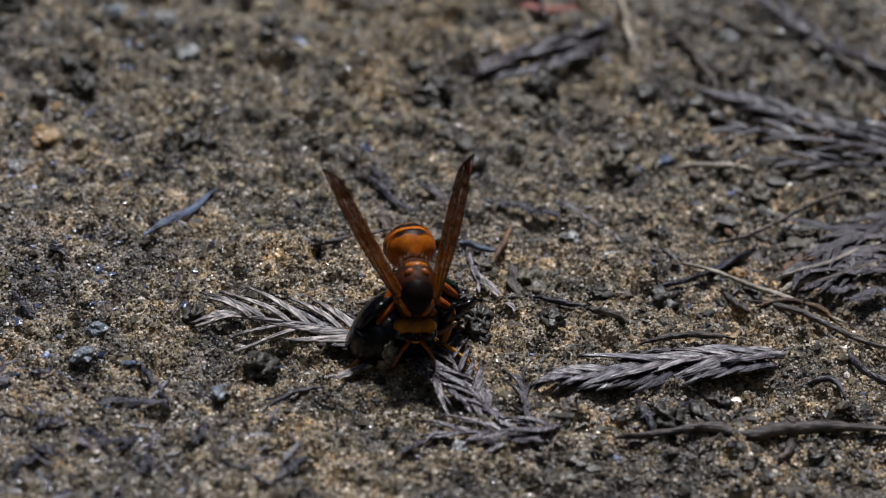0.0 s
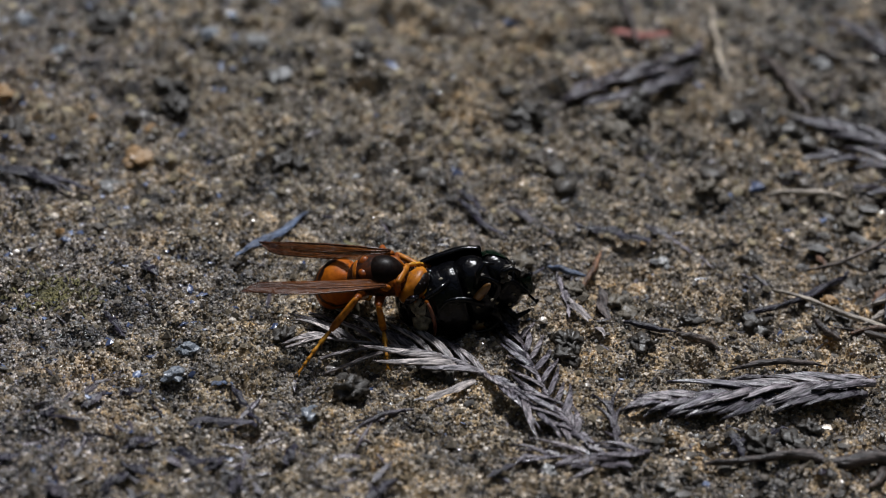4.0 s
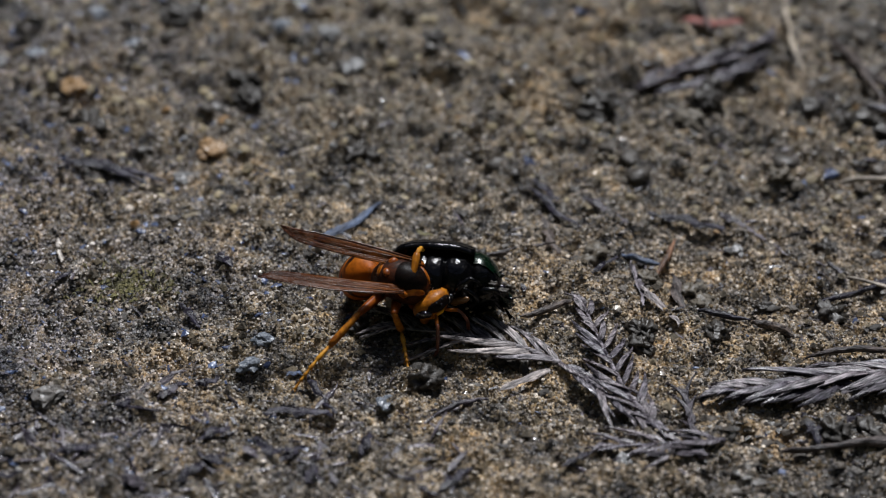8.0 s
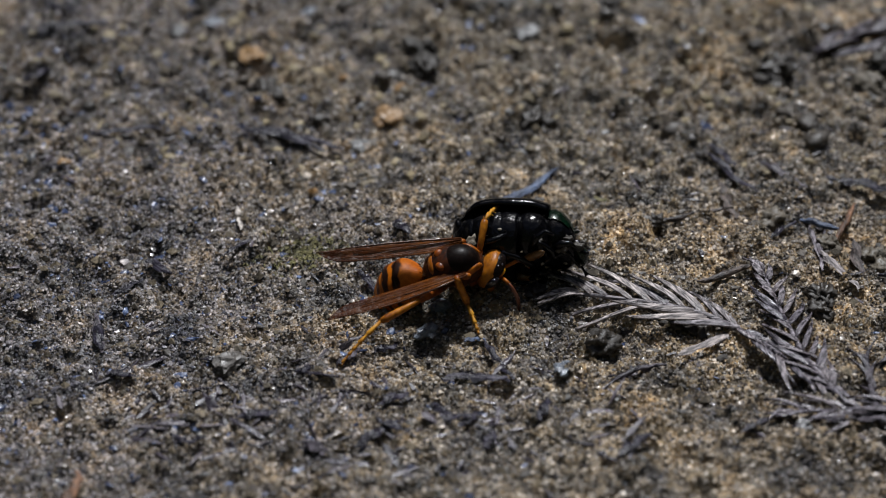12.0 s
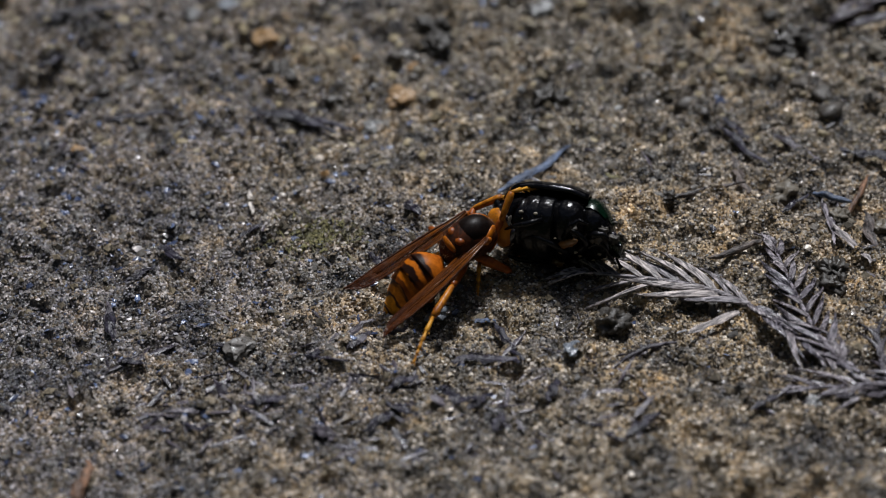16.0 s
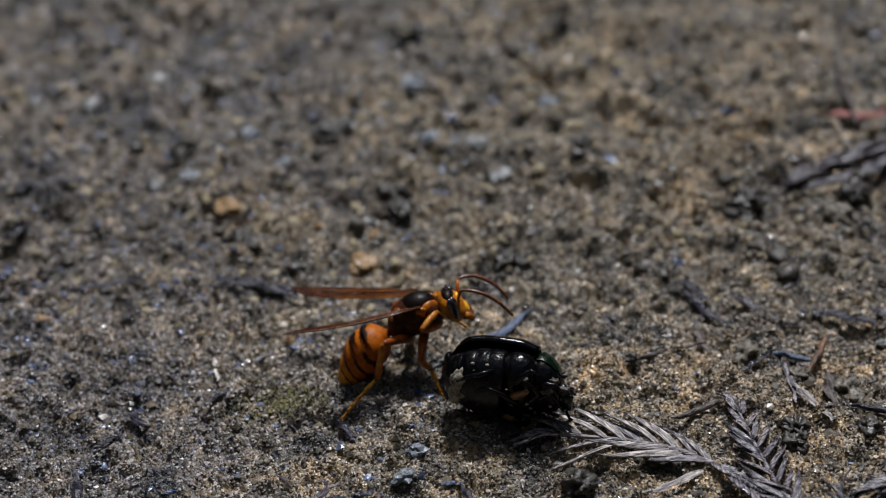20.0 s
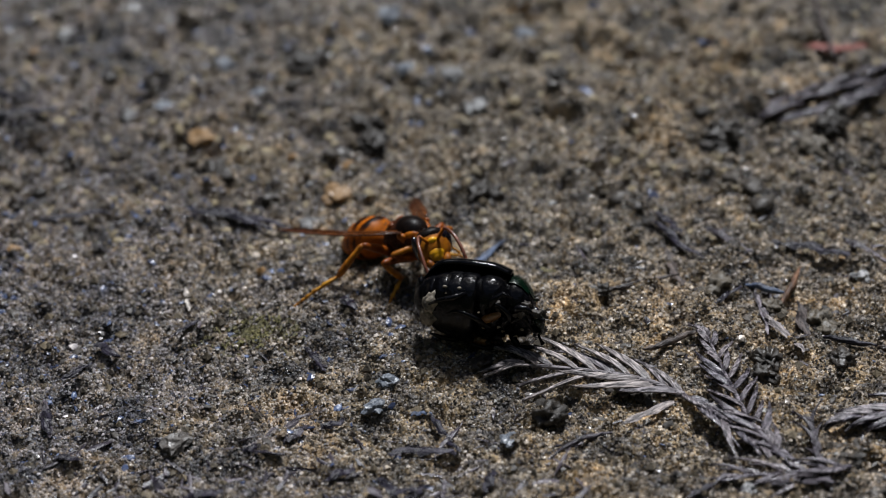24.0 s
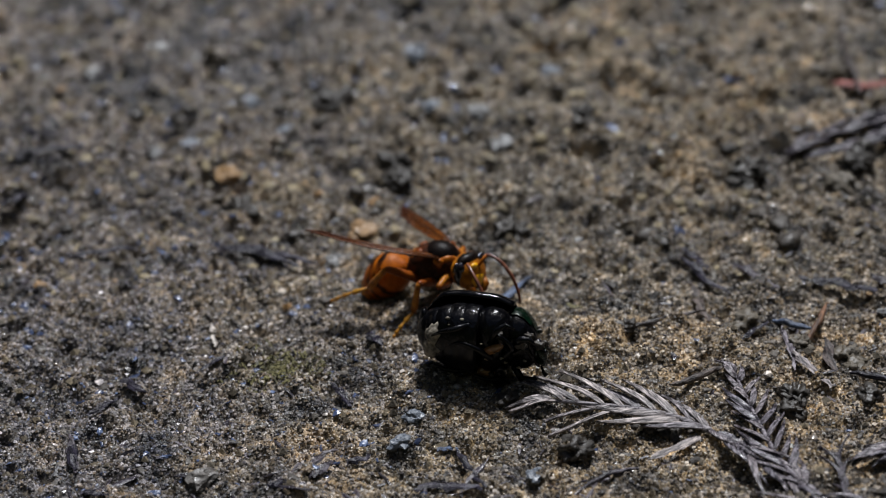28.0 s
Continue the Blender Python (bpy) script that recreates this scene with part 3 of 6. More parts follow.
def leaf_shell(length, width, steps=22, across=7, thick=0.05, curl=0.25):
    """A folded forewing along -x, its outer edge straight and its tip rounded."""
    bm = bmesh.new()
    layers = []
    for k in (0.5, -0.5):
        grid = []
        for i in range(steps + 1):
            u = i / steps
            w = width * (0.28 + 0.72 * math.sin(math.pi * min(1.0, 0.12 + 0.7 * u)) ** 0.8) * (1 - max(0, (u - 0.82) / 0.18) ** 2.2 * 0.97)
            row = []
            for j in range(across + 1):
                v = j / across
                z = 0.1 * math.sin(v * math.pi * 2.5) * (1 - 0.5 * u) - curl * math.sin(math.pi * u) * 2 + k * thick
                row.append(bm.verts.new((-u * length * MM, (0.3 - v * w + 0.8 * math.sin(math.pi * u) * 0.6) * MM, z * MM)))
            grid.append(row)
        layers.append(grid)
    top, low = layers
    for i in range(steps):
        for j in range(across):
            bm.faces.new((top[i][j], top[i + 1][j], top[i + 1][j + 1], top[i][j + 1]))
            bm.faces.new((low[i][j], low[i][j + 1], low[i + 1][j + 1], low[i + 1][j]))
        bm.faces.new((top[i][0], low[i][0], low[i + 1][0], top[i + 1][0]))
        bm.faces.new((top[i][across], top[i + 1][across], low[i + 1][across], low[i][across]))
    bmesh.ops.recalc_face_normals(bm, faces=bm.faces)
    return bm


def flipped(bm):
    for v in bm.verts:
        v.co.y = -v.co.y
    bmesh.ops.reverse_faces(bm, faces=bm.faces)
    return bm


LEGS = {  # hip, thigh, shank, foot, resting place from the thorax (ahead, out)
    "F": ((2.6, 1.5, -2.4), 4.8, 4.6, 5.4, (9.0, 4.2)),
    "M": ((0.3, 1.9, -2.8), 5.4, 5.2, 6.8, (3.0, 10.0)),
    "H": ((-2.2, 1.9, -2.6), 6.6, 6.6, 8.8, (-7.0, 9.5)),
}
WAIST, NECK, WING_BASE = Vector((-5.0, 0, -1.2)), Vector((4.2, 0, -0.7)), Vector((1.5, 2.9, 2.2))


def fuzz(bm, centre, size, number, length, seed, keep=lambda n: True):
    """Short fine hairs standing on an ellipsoid, in millimetres."""
    rng = random.Random(seed)
    for _ in range(number):
        n = Vector((rng.gauss(0, 1), rng.gauss(0, 1), rng.gauss(0, 1))).normalized()
        if not keep(n):
            continue
        p = Vector(centre) + Vector((n.x * size[0], n.y * size[1], n.z * size[2])) * 0.97
        lean = (n + Vector((-0.5, rng.uniform(-0.3, 0.3), rng.uniform(-0.3, 0.3)))).normalized()
        side = lean.cross(Vector((0.3, 0.2, 1))).normalized() * 0.028
        up = lean.cross(side).normalized() * 0.028
        a, b, c = (bm.verts.new((p + o) * MM) for o in (side, -side, up))
        tip = bm.verts.new((p + lean * length * rng.uniform(0.6, 1.2)) * MM)
        for tri in ((a, b, tip), (b, c, tip), (c, a, tip)):
            bm.faces.new(tri)
    return bm


def foot_mesh(length):
    """Five toe joints, each flared at its end, with short spines and a pair of claws."""
    bm = bmesh.new()
    pts, rad, x = [], [], 0.0
    for k, share in enumerate((0.36, 0.2, 0.15, 0.11, 0.18)):
        r = 0.38 - 0.038 * k
        for u, f in ((0.0, 0.62), (0.5, 0.85), (0.88, 1.12), (0.97, 0.7)):
            pts.append((x + share * length * u * 0.96, 0, 0.25 * math.sin(math.pi * min(1, (x + share * length * u) / length))))
            rad.append(r * f)
        x += share * length
        for s in (1, -1):
            if k < 4:
                e = x - 0.12
                tube(bm, [(e - 0.1, s * r * 0.8, 0.1), (e + 0.35, s * (r + 0.22), -0.12)], [0.06, 0.015], 4)
    tube(bm, pts, rad, 8)
    for s in (1, -1):
        tube(bm, [(x - 0.3, s * 0.1, 0), (x + 0.1, s * 0.3, 0.05), (x + 0.35, s * 0.36, -0.22)], [0.09, 0.07, 0.015], 5)
    return bm


def join_mesh(ob, bm, slot):
    """Add a bmesh to an object's mesh under one of its material slots."""
    for f in bm.faces:
        f.material_index, f.smooth = slot, True
    bm.from_mesh(ob.data)
    bm.to_mesh(ob.data)
    bm.free()


def hornet():
    root = tagged(new("hornet"), "orange and black banded hornet clutching its prey", "hornet")
    at = lambda name, bm, mat, label="": part(name, bm, mat, root, label)
    at("thorax", lathe(bmesh.new(), [(-4.9, -1.2, 0.8, 0.8), (-4.3, -0.9, 1.9, 1.9), (-3.1, -0.5, 2.7, 2.8), (-1.2, -0.1, 3.1, 3.2), (1, 0, 3.2, 3.2), (2.6, -0.3, 2.8, 2.8), (3.6, -0.6, 2.0, 2.0), (4.4, -0.8, 1.0, 1.0)], 24), TAWNY, "dark brown hairy thorax")
    at("mesoscutum", oval(bmesh.new(), (0.65, 0, 0.88), (3.3, 2.7, 2.65)), BLACK, "glossy black back shield")
    col = lathe(bmesh.new(), [(1.2, 0.75, 3.0, 1.6), (2.2, 0.35, 3.0, 2.1), (3.1, 0.0, 2.65, 2.2), (3.9, -0.4, 2.0, 1.8), (4.3, -0.6, 1.4, 1.3)], 24)
    at("pronotum", col, TAWNY, "dark brown collar behind the head")
    for s in (1, -1):
        at("scutellum", oval(bmesh.new(), (-2.2, s * 0.92, 2.05), (0.8, 0.95, 0.58), (s * 18, 10, 0)), REDDISH, "red-orange plate")
        at("tegula", oval(bmesh.new(), (1.3, s * 2.95, 1.55), (0.9, 0.55, 0.6), detail=2), ORANGE)
        at("flank", oval(bmesh.new(), (0.6, s * 2.65, -0.5), (1.1, 0.7, 1.2)), TAWNY)
        at("shoulder", oval(bmesh.new(), (2.45, s * 1.9, 0.75), (1.95, 0.62, 1.35), (0, 0, -s * 34)), ORANGE, "orange shoulder stripe")
    at("hairs", fuzz(fuzz(bmesh.new(), (0, 0, 0), (4.3, 3.15, 3.15), 700, 0.55, 3, lambda n: n.z < 0.25), (-3.6, 0, -0.4), (1.6, 2.5, 2.6), 240, 0.7, 4), HAIR, "short golden-brown hairs")
    at("metanotum", oval(bmesh.new(), (-3.35, 0, 1.0), (0.75, 1.8, 1.0)), ORANGE, "orange plate before the waist")
    # gaster in six rings
    prof = [(0, 0.5), (-0.7, 1.5), (-1.4, 2.6), (-2.3, 3.3), (-3.4, 3.65), (-4.6, 3.8), (-5.9, 3.75), (-7.2, 3.45), (-8.4, 3.0), (-9.6, 2.45), (-10.8, 1.8), (-11.9, 1.15), (-12.8, 0.55), (-13.3, 0.12)]
    px, pw = [-p[0] for p in prof], [p[1] for p in prof]
    cuts = [0, 3.3, 5.9, 8.0, 9.8, 11.4, 13.3]
    abdomen = None
    for k, (a, b) in enumerate(zip(cuts, cuts[1:])):
        rings = []
        for u in np.linspace(0, 1, 9):
            x = a - (0.35 if k else 0) * (1 - u) + (b - a) * u
            w = float(np.interp(x, px, pw)) * (0.955 + 0.06 * u ** 2 if k < 5 else 1.0)
            rings.append((-x, -0.018 * x * x, max(w, 0.1), max(w * 0.92, 0.1)))
        ob = part("abdomen" if k == 0 else "tergite", lathe(bmesh.new(), rings, 28), GASTER, abdomen or root)
        abdomen = abdomen or ob
    tagged(abdomen, "orange abdomen with dark bands")
    # head
    head = at("head", lathe(bmesh.new(), [(-0.3, -0.1, 0.9, 0.8), (0.2, -0.1, 2.2, 1.8), (0.75, -0.2, 2.75, 2.35), (1.4, -0.35, 2.8, 2.5), (2.1, -0.55, 2.45, 2.35), (2.6, -0.8, 1.95, 2.0), (2.95, -1.0, 1.3, 1.4), (3.1, -1.1, 0.6, 0.7)], 28), GENA, "orange-yellow head")
    for s in (1, -1):
        eye = bmesh.new()
        oval(eye, (1.62, s * 2.12, -0.15), (0.72, 0.72, 1.85), (0, 10, s * 20))
        oval(eye, (2.05, s * 1.72, 0.75), (0.55, 0.6, 0.85), (0, 0, s * 35), 2)
        part("eye", eye, EYE, head, "dark glossy kidney-shaped compound eye")
        jaw = tube(bmesh.new(), [(2.3, s * 1.3, -2.0), (2.8, s * 1.2, -2.6), (2.85, s * 0.8, -3.2), (2.65, s * 0.15, -3.6)], [0.6, 0.62, 0.5, 0.14], 10)
        part("mandible", jaw, GENA, head, "yellow-orange jaw with a dark tip")
        fee = tube(bmesh.new(), [(2.7, s * 0.6, 0.15), (3.2, s * 1.1, 0.85), (3.75, s * 1.75, 1.6)], [0.2, 0.24, 0.27], 10)
        scape = part("antenna", fee, [ORANGE, FEELER], head, "curved rust-brown antenna")
        flag = smooth_line([(3.75, s * 1.75, 1.6), (4.5, s * 2.1, 1.45), (5.7, s * 2.5, 0.6), (6.7, s * 2.7, -0.7), (7.4, s * 2.8, -2.2), (7.8, s * 2.75, -3.8), (8.0, s * 2.6, -5.2)], 4)
        n = len(flag) - 1
        fee = tube(bmesh.new(), flag, [(0.21 + 0.06 * math.sin(math.pi * k / n)) * (1.0 if k % 2 else 0.88) * (0.6 if k == n else 1) for k in range(n + 1)], 10)
        join_mesh(scape, fee, 1)
        part("brow", oval(bmesh.new(), (2.28, s * 1.25, -0.15), (0.5, 0.5, 0.62), (0, 20, s * 30), 2), YELLOW, head)
    face = bmesh.new()
    oval(face, (2.66, 0, -1.35), (0.62, 1.3, 0.95))
    oval(face, (2.72, 0, -1.75), (0.58, 1.02, 0.9))
    part("clypeus", face, YELLOW, head, "bright yellow face plate")
    part("frons", oval(bmesh.new(), (2.62, 0, 0.35), (0.42, 0.78, 0.62), (0, 25, 0)), YELLOW, head, "yellow patch over the face")
    part("mouth", oval(bmesh.new(), (2.75, 0, -2.5), (0.5, 0.95, 0.28)), BLACK, head)
    part("vertex", oval(bmesh.new(), (1.55, 0, 1.25), (1.05, 1.9, 0.98)), BLACK, head, "black patch between the eyes")
    part("hairs", fuzz(bmesh.new(), (1.2, 0, -0.2), (1.7, 2.6, 2.4), 300, 0.5, 8), HAIR, head)
    for y, x in ((0, 1.9), (0.45, 1.4), (-0.45, 1.4)):
        part("ocellus", oval(bmesh.new(), (x, y, 2.16), (0.16, 0.16, 0.14), detail=2), EYE, head)
    # wings
    wings = {}
    for s, side in ((1, "L"), (-1, "R")):
        bm = leaf_shell(22, 2.45)
        w = at("wing", bm if s > 0 else flipped(bm), WING, "folded amber-brown translucent wing")
        for pts, r in (([(0, 0.3, 0), (-5, 0.65, -0.35), (-10, 0.8, -0.5), (-15, 0.65, -0.35), (-19, 0.1, -0.1)], 0.16), ([(0, 0.1, 0.1), (-5, -0.1, -0.25), (-10, -0.2, -0.4), (-15, -0.35, -0.3)], 0.07), ([(0, -0.2, 0.1), (-5, -0.8, -0.2), (-10, -1.0, -0.35), (-14, -0.9, -0.3)], 0.05), ([(-8, -0.2, -0.35), (-11, -0.7, -0.4), (-15, -1.0, -0.2), (-18, -0.7, -0.1)], 0.045)):
            bm = tube(bmesh.new(), [(x * 1.1, y * s, z + 0.03) for x, y, z in pts], [r, r, r * 0.8, r * 0.6, r * 0.5][:len(pts)], 6)
            part("vein", bm, VEIN, w)
        wings[side] = w
    # legs: thigh, and shank with foot
    legs = {}
    for s, side in ((1, "L"), (-1, "R")):
        for key, (hip, l1, l2, l3, rest) in LEGS.items():
            thigh = tube(bmesh.new(), [(-0.9, 0, -0.3), (0.1, 0, -0.05), (l1 * 0.3, 0, 0.12), (l1 * 0.7, 0, 0.1), (l1 * 0.93, 0, 0), (l1 + 0.12, 0, -0.05)], [0.68, 0.84, 0.8, 0.66, 0.55, 0.36], 10)
            leg = at("leg", thigh, REDDISH)
            sh = tube(bmesh.new(), [(-0.12, 0, 0), (l2 * 0.08, 0, 0.04), (l2 * 0.45, 0, 0.06), (l2 * 0.85, 0, 0.02), (l2, 0, 0)], [0.32, 0.47, 0.54, 0.6, 0.44], 8)
            for e in (0.2, -0.2):
                tube(sh, [(l2 * 0.95, e, -0.2), (l2 + 0.55, e * 1.6, -0.55)], [0.1, 0.02], 5)
            shank = part("shank", sh, AMBER, leg, "amber shank with spurs")
            foot = part("foot", foot_mesh(l3), TARSUS, leg, "yellow jointed foot with claws")
            legs[side + key] = (leg, shank, foot)
    abdomen.scale = (0.98, 1.03, 1.03)
    head.scale = (1.16, 1.16, 1.16)
    return root, abdomen, head, wings, legs


def elytron(s):
    """One wing case, hinged at its front shoulder."""
    bm = bmesh.new()
    layers = []
    hx, hy, hz = 3.6, 1.2 * s, 3.7
    for shrink in (1.0, 0.93):
        grid = []
        for i in range(19):
            u = i / 18
            x = 3.6 - 13.2 * u
            w = 6.4 * (1 - 0.35 * max(0, u - 0.35) ** 1.5) * (1 - max(0, (u - 0.8) / 0.2) ** 2 * 0.55) * (0.9 + 0.1 * min(1, u * 5))
            h = 4.35 * (1 - max(0, (u - 0.6) / 0.4) ** 2 * 0.5) * (0.85 + 0.15 * min(1, u * 4))
            row = []
            for j in range(13):
                a = radians(2 + 80 * j / 12)
                y = w * math.copysign(abs(math.sin(a)) ** 0.85, math.sin(a)) * shrink * s
                z = h * math.cos(a) ** 0.55 * shrink + 0.10 * math.sin(j * 1.9 + u * 2) * (1 - u) * (1 if shrink == 1.0 else 0)
                z += 0.28 * max(0, 1 - abs(j - 11) / 1.5) - 0.25 * noise.noise(Vector((u * 4, j * 0.5, 3)))
                row.append(bm.verts.new(((x - hx) * MM, (y - hy) * MM, (z - hz) * MM)))
            grid.append(row)
        layers.append(grid)
    top, low = layers
    for i in range(18):
        for j in range(12):
            bm.faces.new((top[i][j], top[i + 1][j], top[i + 1][j + 1], top[i][j + 1]))
            bm.faces.new((low[i][j], low[i][j + 1], low[i + 1][j + 1], low[i + 1][j]))
        for j in (0, 12):
            bm.faces.new((top[i][j], low[i][j], low[i + 1][j], top[i + 1][j]))
    for j in range(12):
        for i in (0, 18):
            bm.faces.new((top[i][j], top[i][j + 1], low[i][j + 1], low[i][j]))
    bmesh.ops.recalc_face_normals(bm, faces=bm.faces)
    return bm, (hx, hy, hz)


def beetle():
    root = tagged(new("beetle"), "dead glossy black beetle lying on its side", "beetle")
    at = lambda name, bm, mat, label="": part(name, bm, mat, root, label)
    rings = []
    for k, (a, b) in enumerate(((-10.6, -9.4), (-9.4, -7.6), (-7.6, -5.6), (-5.6, -3.4), (-3.4, -0.8))):
        for u in (0.0, 0.25, 0.8, 1.0):
            x = a + (b - a) * u
            e = math.sqrt(max(0.02, 1 - ((x + 1.5) / 9.4) ** 2)) * (0.972 if u in (0.0, 1.0) else 1.0)
            rings.append((x + (1e-3 if u == 0 else 0), -0.9, 5.8 * e, 4.9 * e))
    at("abdomen", lathe(bmesh.new(), rings, 28), CHITIN, "ridged black underside")
    at("breast", lathe(bmesh.new(), [(-1.2, -0.6, 5.2, 3.7), (0.5, -0.7, 5.9, 4.2), (2.2, -0.7, 5.7, 4.1), (3.6, -0.5, 4.6, 3.5), (4.2, -0.3, 3.2, 2.6)], 28), CHITIN)
    cases = {}
    for s, side in ((1, "L"), (-1, "R")):
        bm, hinge = elytron(s)
        c = at("wing_case", bm, CHITIN, "shiny black wing case")
        cases[side] = (c, hinge)
    collar = [(3.5, 0.2, 5.0, 3.9), (4.3, 0.2, 5.2, 4.0), (5.5, -0.1, 4.9, 3.8), (6.7, -0.6, 4.1, 3.2), (7.5, -1.0, 3.1, 2.4), (7.8, -1.2, 2.3, 1.8)]
    at("prothorax", lathe(bmesh.new(), [(x, z, w * 0.96, h * 0.96) for x, z, w, h in collar], 28), CHITIN, "black underside behind the head")
    shield = lathe(bmesh.new(), collar, 36)
    bmesh.ops.delete(shield, geom=[v for v in shield.verts if v.co.z < 0.3 * MM - 0.15 * v.co.x], context="VERTS")
    at("pronotum", shield, GREEN, "dark green metallic neck shield")
    head = at("head", lathe(bmesh.new(), [(7.2, -1.4, 2.1, 1.6), (8.2, -1.9, 2.0, 1.45), (9.0, -2.4, 1.85, 1.05), (9.5, -2.7, 1.7, 0.6), (9.6, -2.75, 1.5, 0.3)], 20), GREEN)
    for s in (1, -1):
        part("eye", oval(bmesh.new(), (7.9, s * 1.95, -1.5), (0.6, 0.4, 0.55), detail=2), EYE, head)
        part("antenna", tube(bmesh.new(), [(8.6, s * 1.7, -2.8), (9.2, s * 2.4, -3.4), (9.6, s * 2.6, -3.8)], [0.2, 0.2, 0.4], 8), CHITIN, head)
        for x, y, z, r in ((-5.6, 4.9, -2.3, 0.3), (-3.4, 5.2, -2.4, 0.26), (-6.6, 3.4, -3.4, 0.28), (-1.4, 4.4, -3.3, 0.22)):
            at("pale_fleck", blob(bmesh.new(), (x, s * y, z), (r * 1.5, r, r), int(x * 7), 0.3, 1), PALE)
        at("hind_thigh", oval(bmesh.new(), (1.7, -2.5, -4.7) if s < 0 else (-0.4, 3.9, -3.9), (2.35, 0.72, 0.55), (0, 6, -42 if s < 0 else -8)), BUFF, "yellow-brown flattened hind thigh")
        for pts, r in (([(-2.2, s * 4.9, -3.0), (-4.2, s * 4.6, -3.9), (-6.0, s * 4.2, -4.3), (-7.6, s * 3.2, -4.6)], 0.42), ([(1.2, s * 3.2, -4.3), (2.2, s * 5.6, -3.8), (3.4, s * 6.3, -3.0), (4.8, s * 6.0, -3.4)], 0.45), ([(4.6, s * 2.4, -3.2), (5.8, s * 4.3, -3.6), (7.0, s * 4.4, -3.4), (8.2, s * 3.6, -3.8)], 0.5)):
            at("leg", tube(bmesh.new(), pts, [r, r * 1.1, r * 0.8, r * 0.35], 8), CHITIN)
    for x, y, z, r in ((7.4, -2.0, 0.6, 0.7), (8.7, -0.6, -0.9, 0.8), (8.2, -2.2, -2.4, 0.8), (6.6, -3.4, -2.0, 0.8), (5.6, -3.0, -3.4, 0.8), (9.2, 0.9, -2.4, 0.7), (2.2, -4.4, -3.4, 0.6)):
        at("clinging_soil", blob(bmesh.new(), (x, y, z), (r, r * 0.8, r * 0.7), int(x * 3), 0.5, 3), HUMUS)
    for k, (c, size, turn) in enumerate((((-7.6, -2.7, -3.85), (1.15, 1.5, 0.55), (-40, 22, 0)), ((-7.9, -0.4, -4.4), (1.35, 1.6, 0.55), (-8, 30, 10)), ((-8.3, 1.7, -3.95), (0.8, 1.2, 0.45), (22, 34, -10)))):
        at("pale_patch", blob(bmesh.new(), c, size, 4 + 2 * k, 0.3, 3, turn), PALE, "pale chalky patch")
    for pts, r in (([(1.6, -0.6, -4.9), (-0.6, -2.6, -5.2), (-3.2, -3.0, -4.9), (-5.4, -1.6, -4.9)], 0.42), ([(3.4, -0.8, -4.4), (4.6, -2.8, -4.3), (3.0, -4.4, -3.9), (1.4, -4.6, -3.7)], 0.4), ([(4.6, -1.2, -3.9), (6.4, -2.4, -3.6), (7.6, -1.0, -3.9), (8.6, 0.4, -4.1)], 0.4), ([(2.6, 1.0, -4.8), (3.4, 3.0, -4.9), (1.0, 4.2, -4.9), (-1.2, 3.6, -5.0)], 0.42)):
        at("leg", tube(bmesh.new(), smooth_line(pts, 4), [r * (1.15 - 0.7 * k / 12) * (1 + 0.15 * (k % 2)) for k in range(13)], 8), CHITIN)
    rng = random.Random(21)
    for k in range(26):
        x, a = rng.uniform(-8, 6.5), rng.uniform(-1.2, 1.2)
        e = math.sqrt(max(0.05, 1 - ((x + 1.0) / 9.6) ** 2))
        r = rng.uniform(0.12, 0.34)
        at("clinging_soil", blob(bmesh.new(), (x, -5.6 * e * math.sin(a), -0.9 - 4.5 * e * math.cos(a)), (r * 1.3, r, r * 0.8), k, 0.5, 1), CRUMB if k % 3 else PALE)
    at("tail_plate", blob(bmesh.new(), (-9.9, 0, 0.1), (1.0, 3.0, 2.1), 2, 0.08, 3), CHITIN)
    root.scale = (1.03, 1.07, 1.07)
    return root, cases


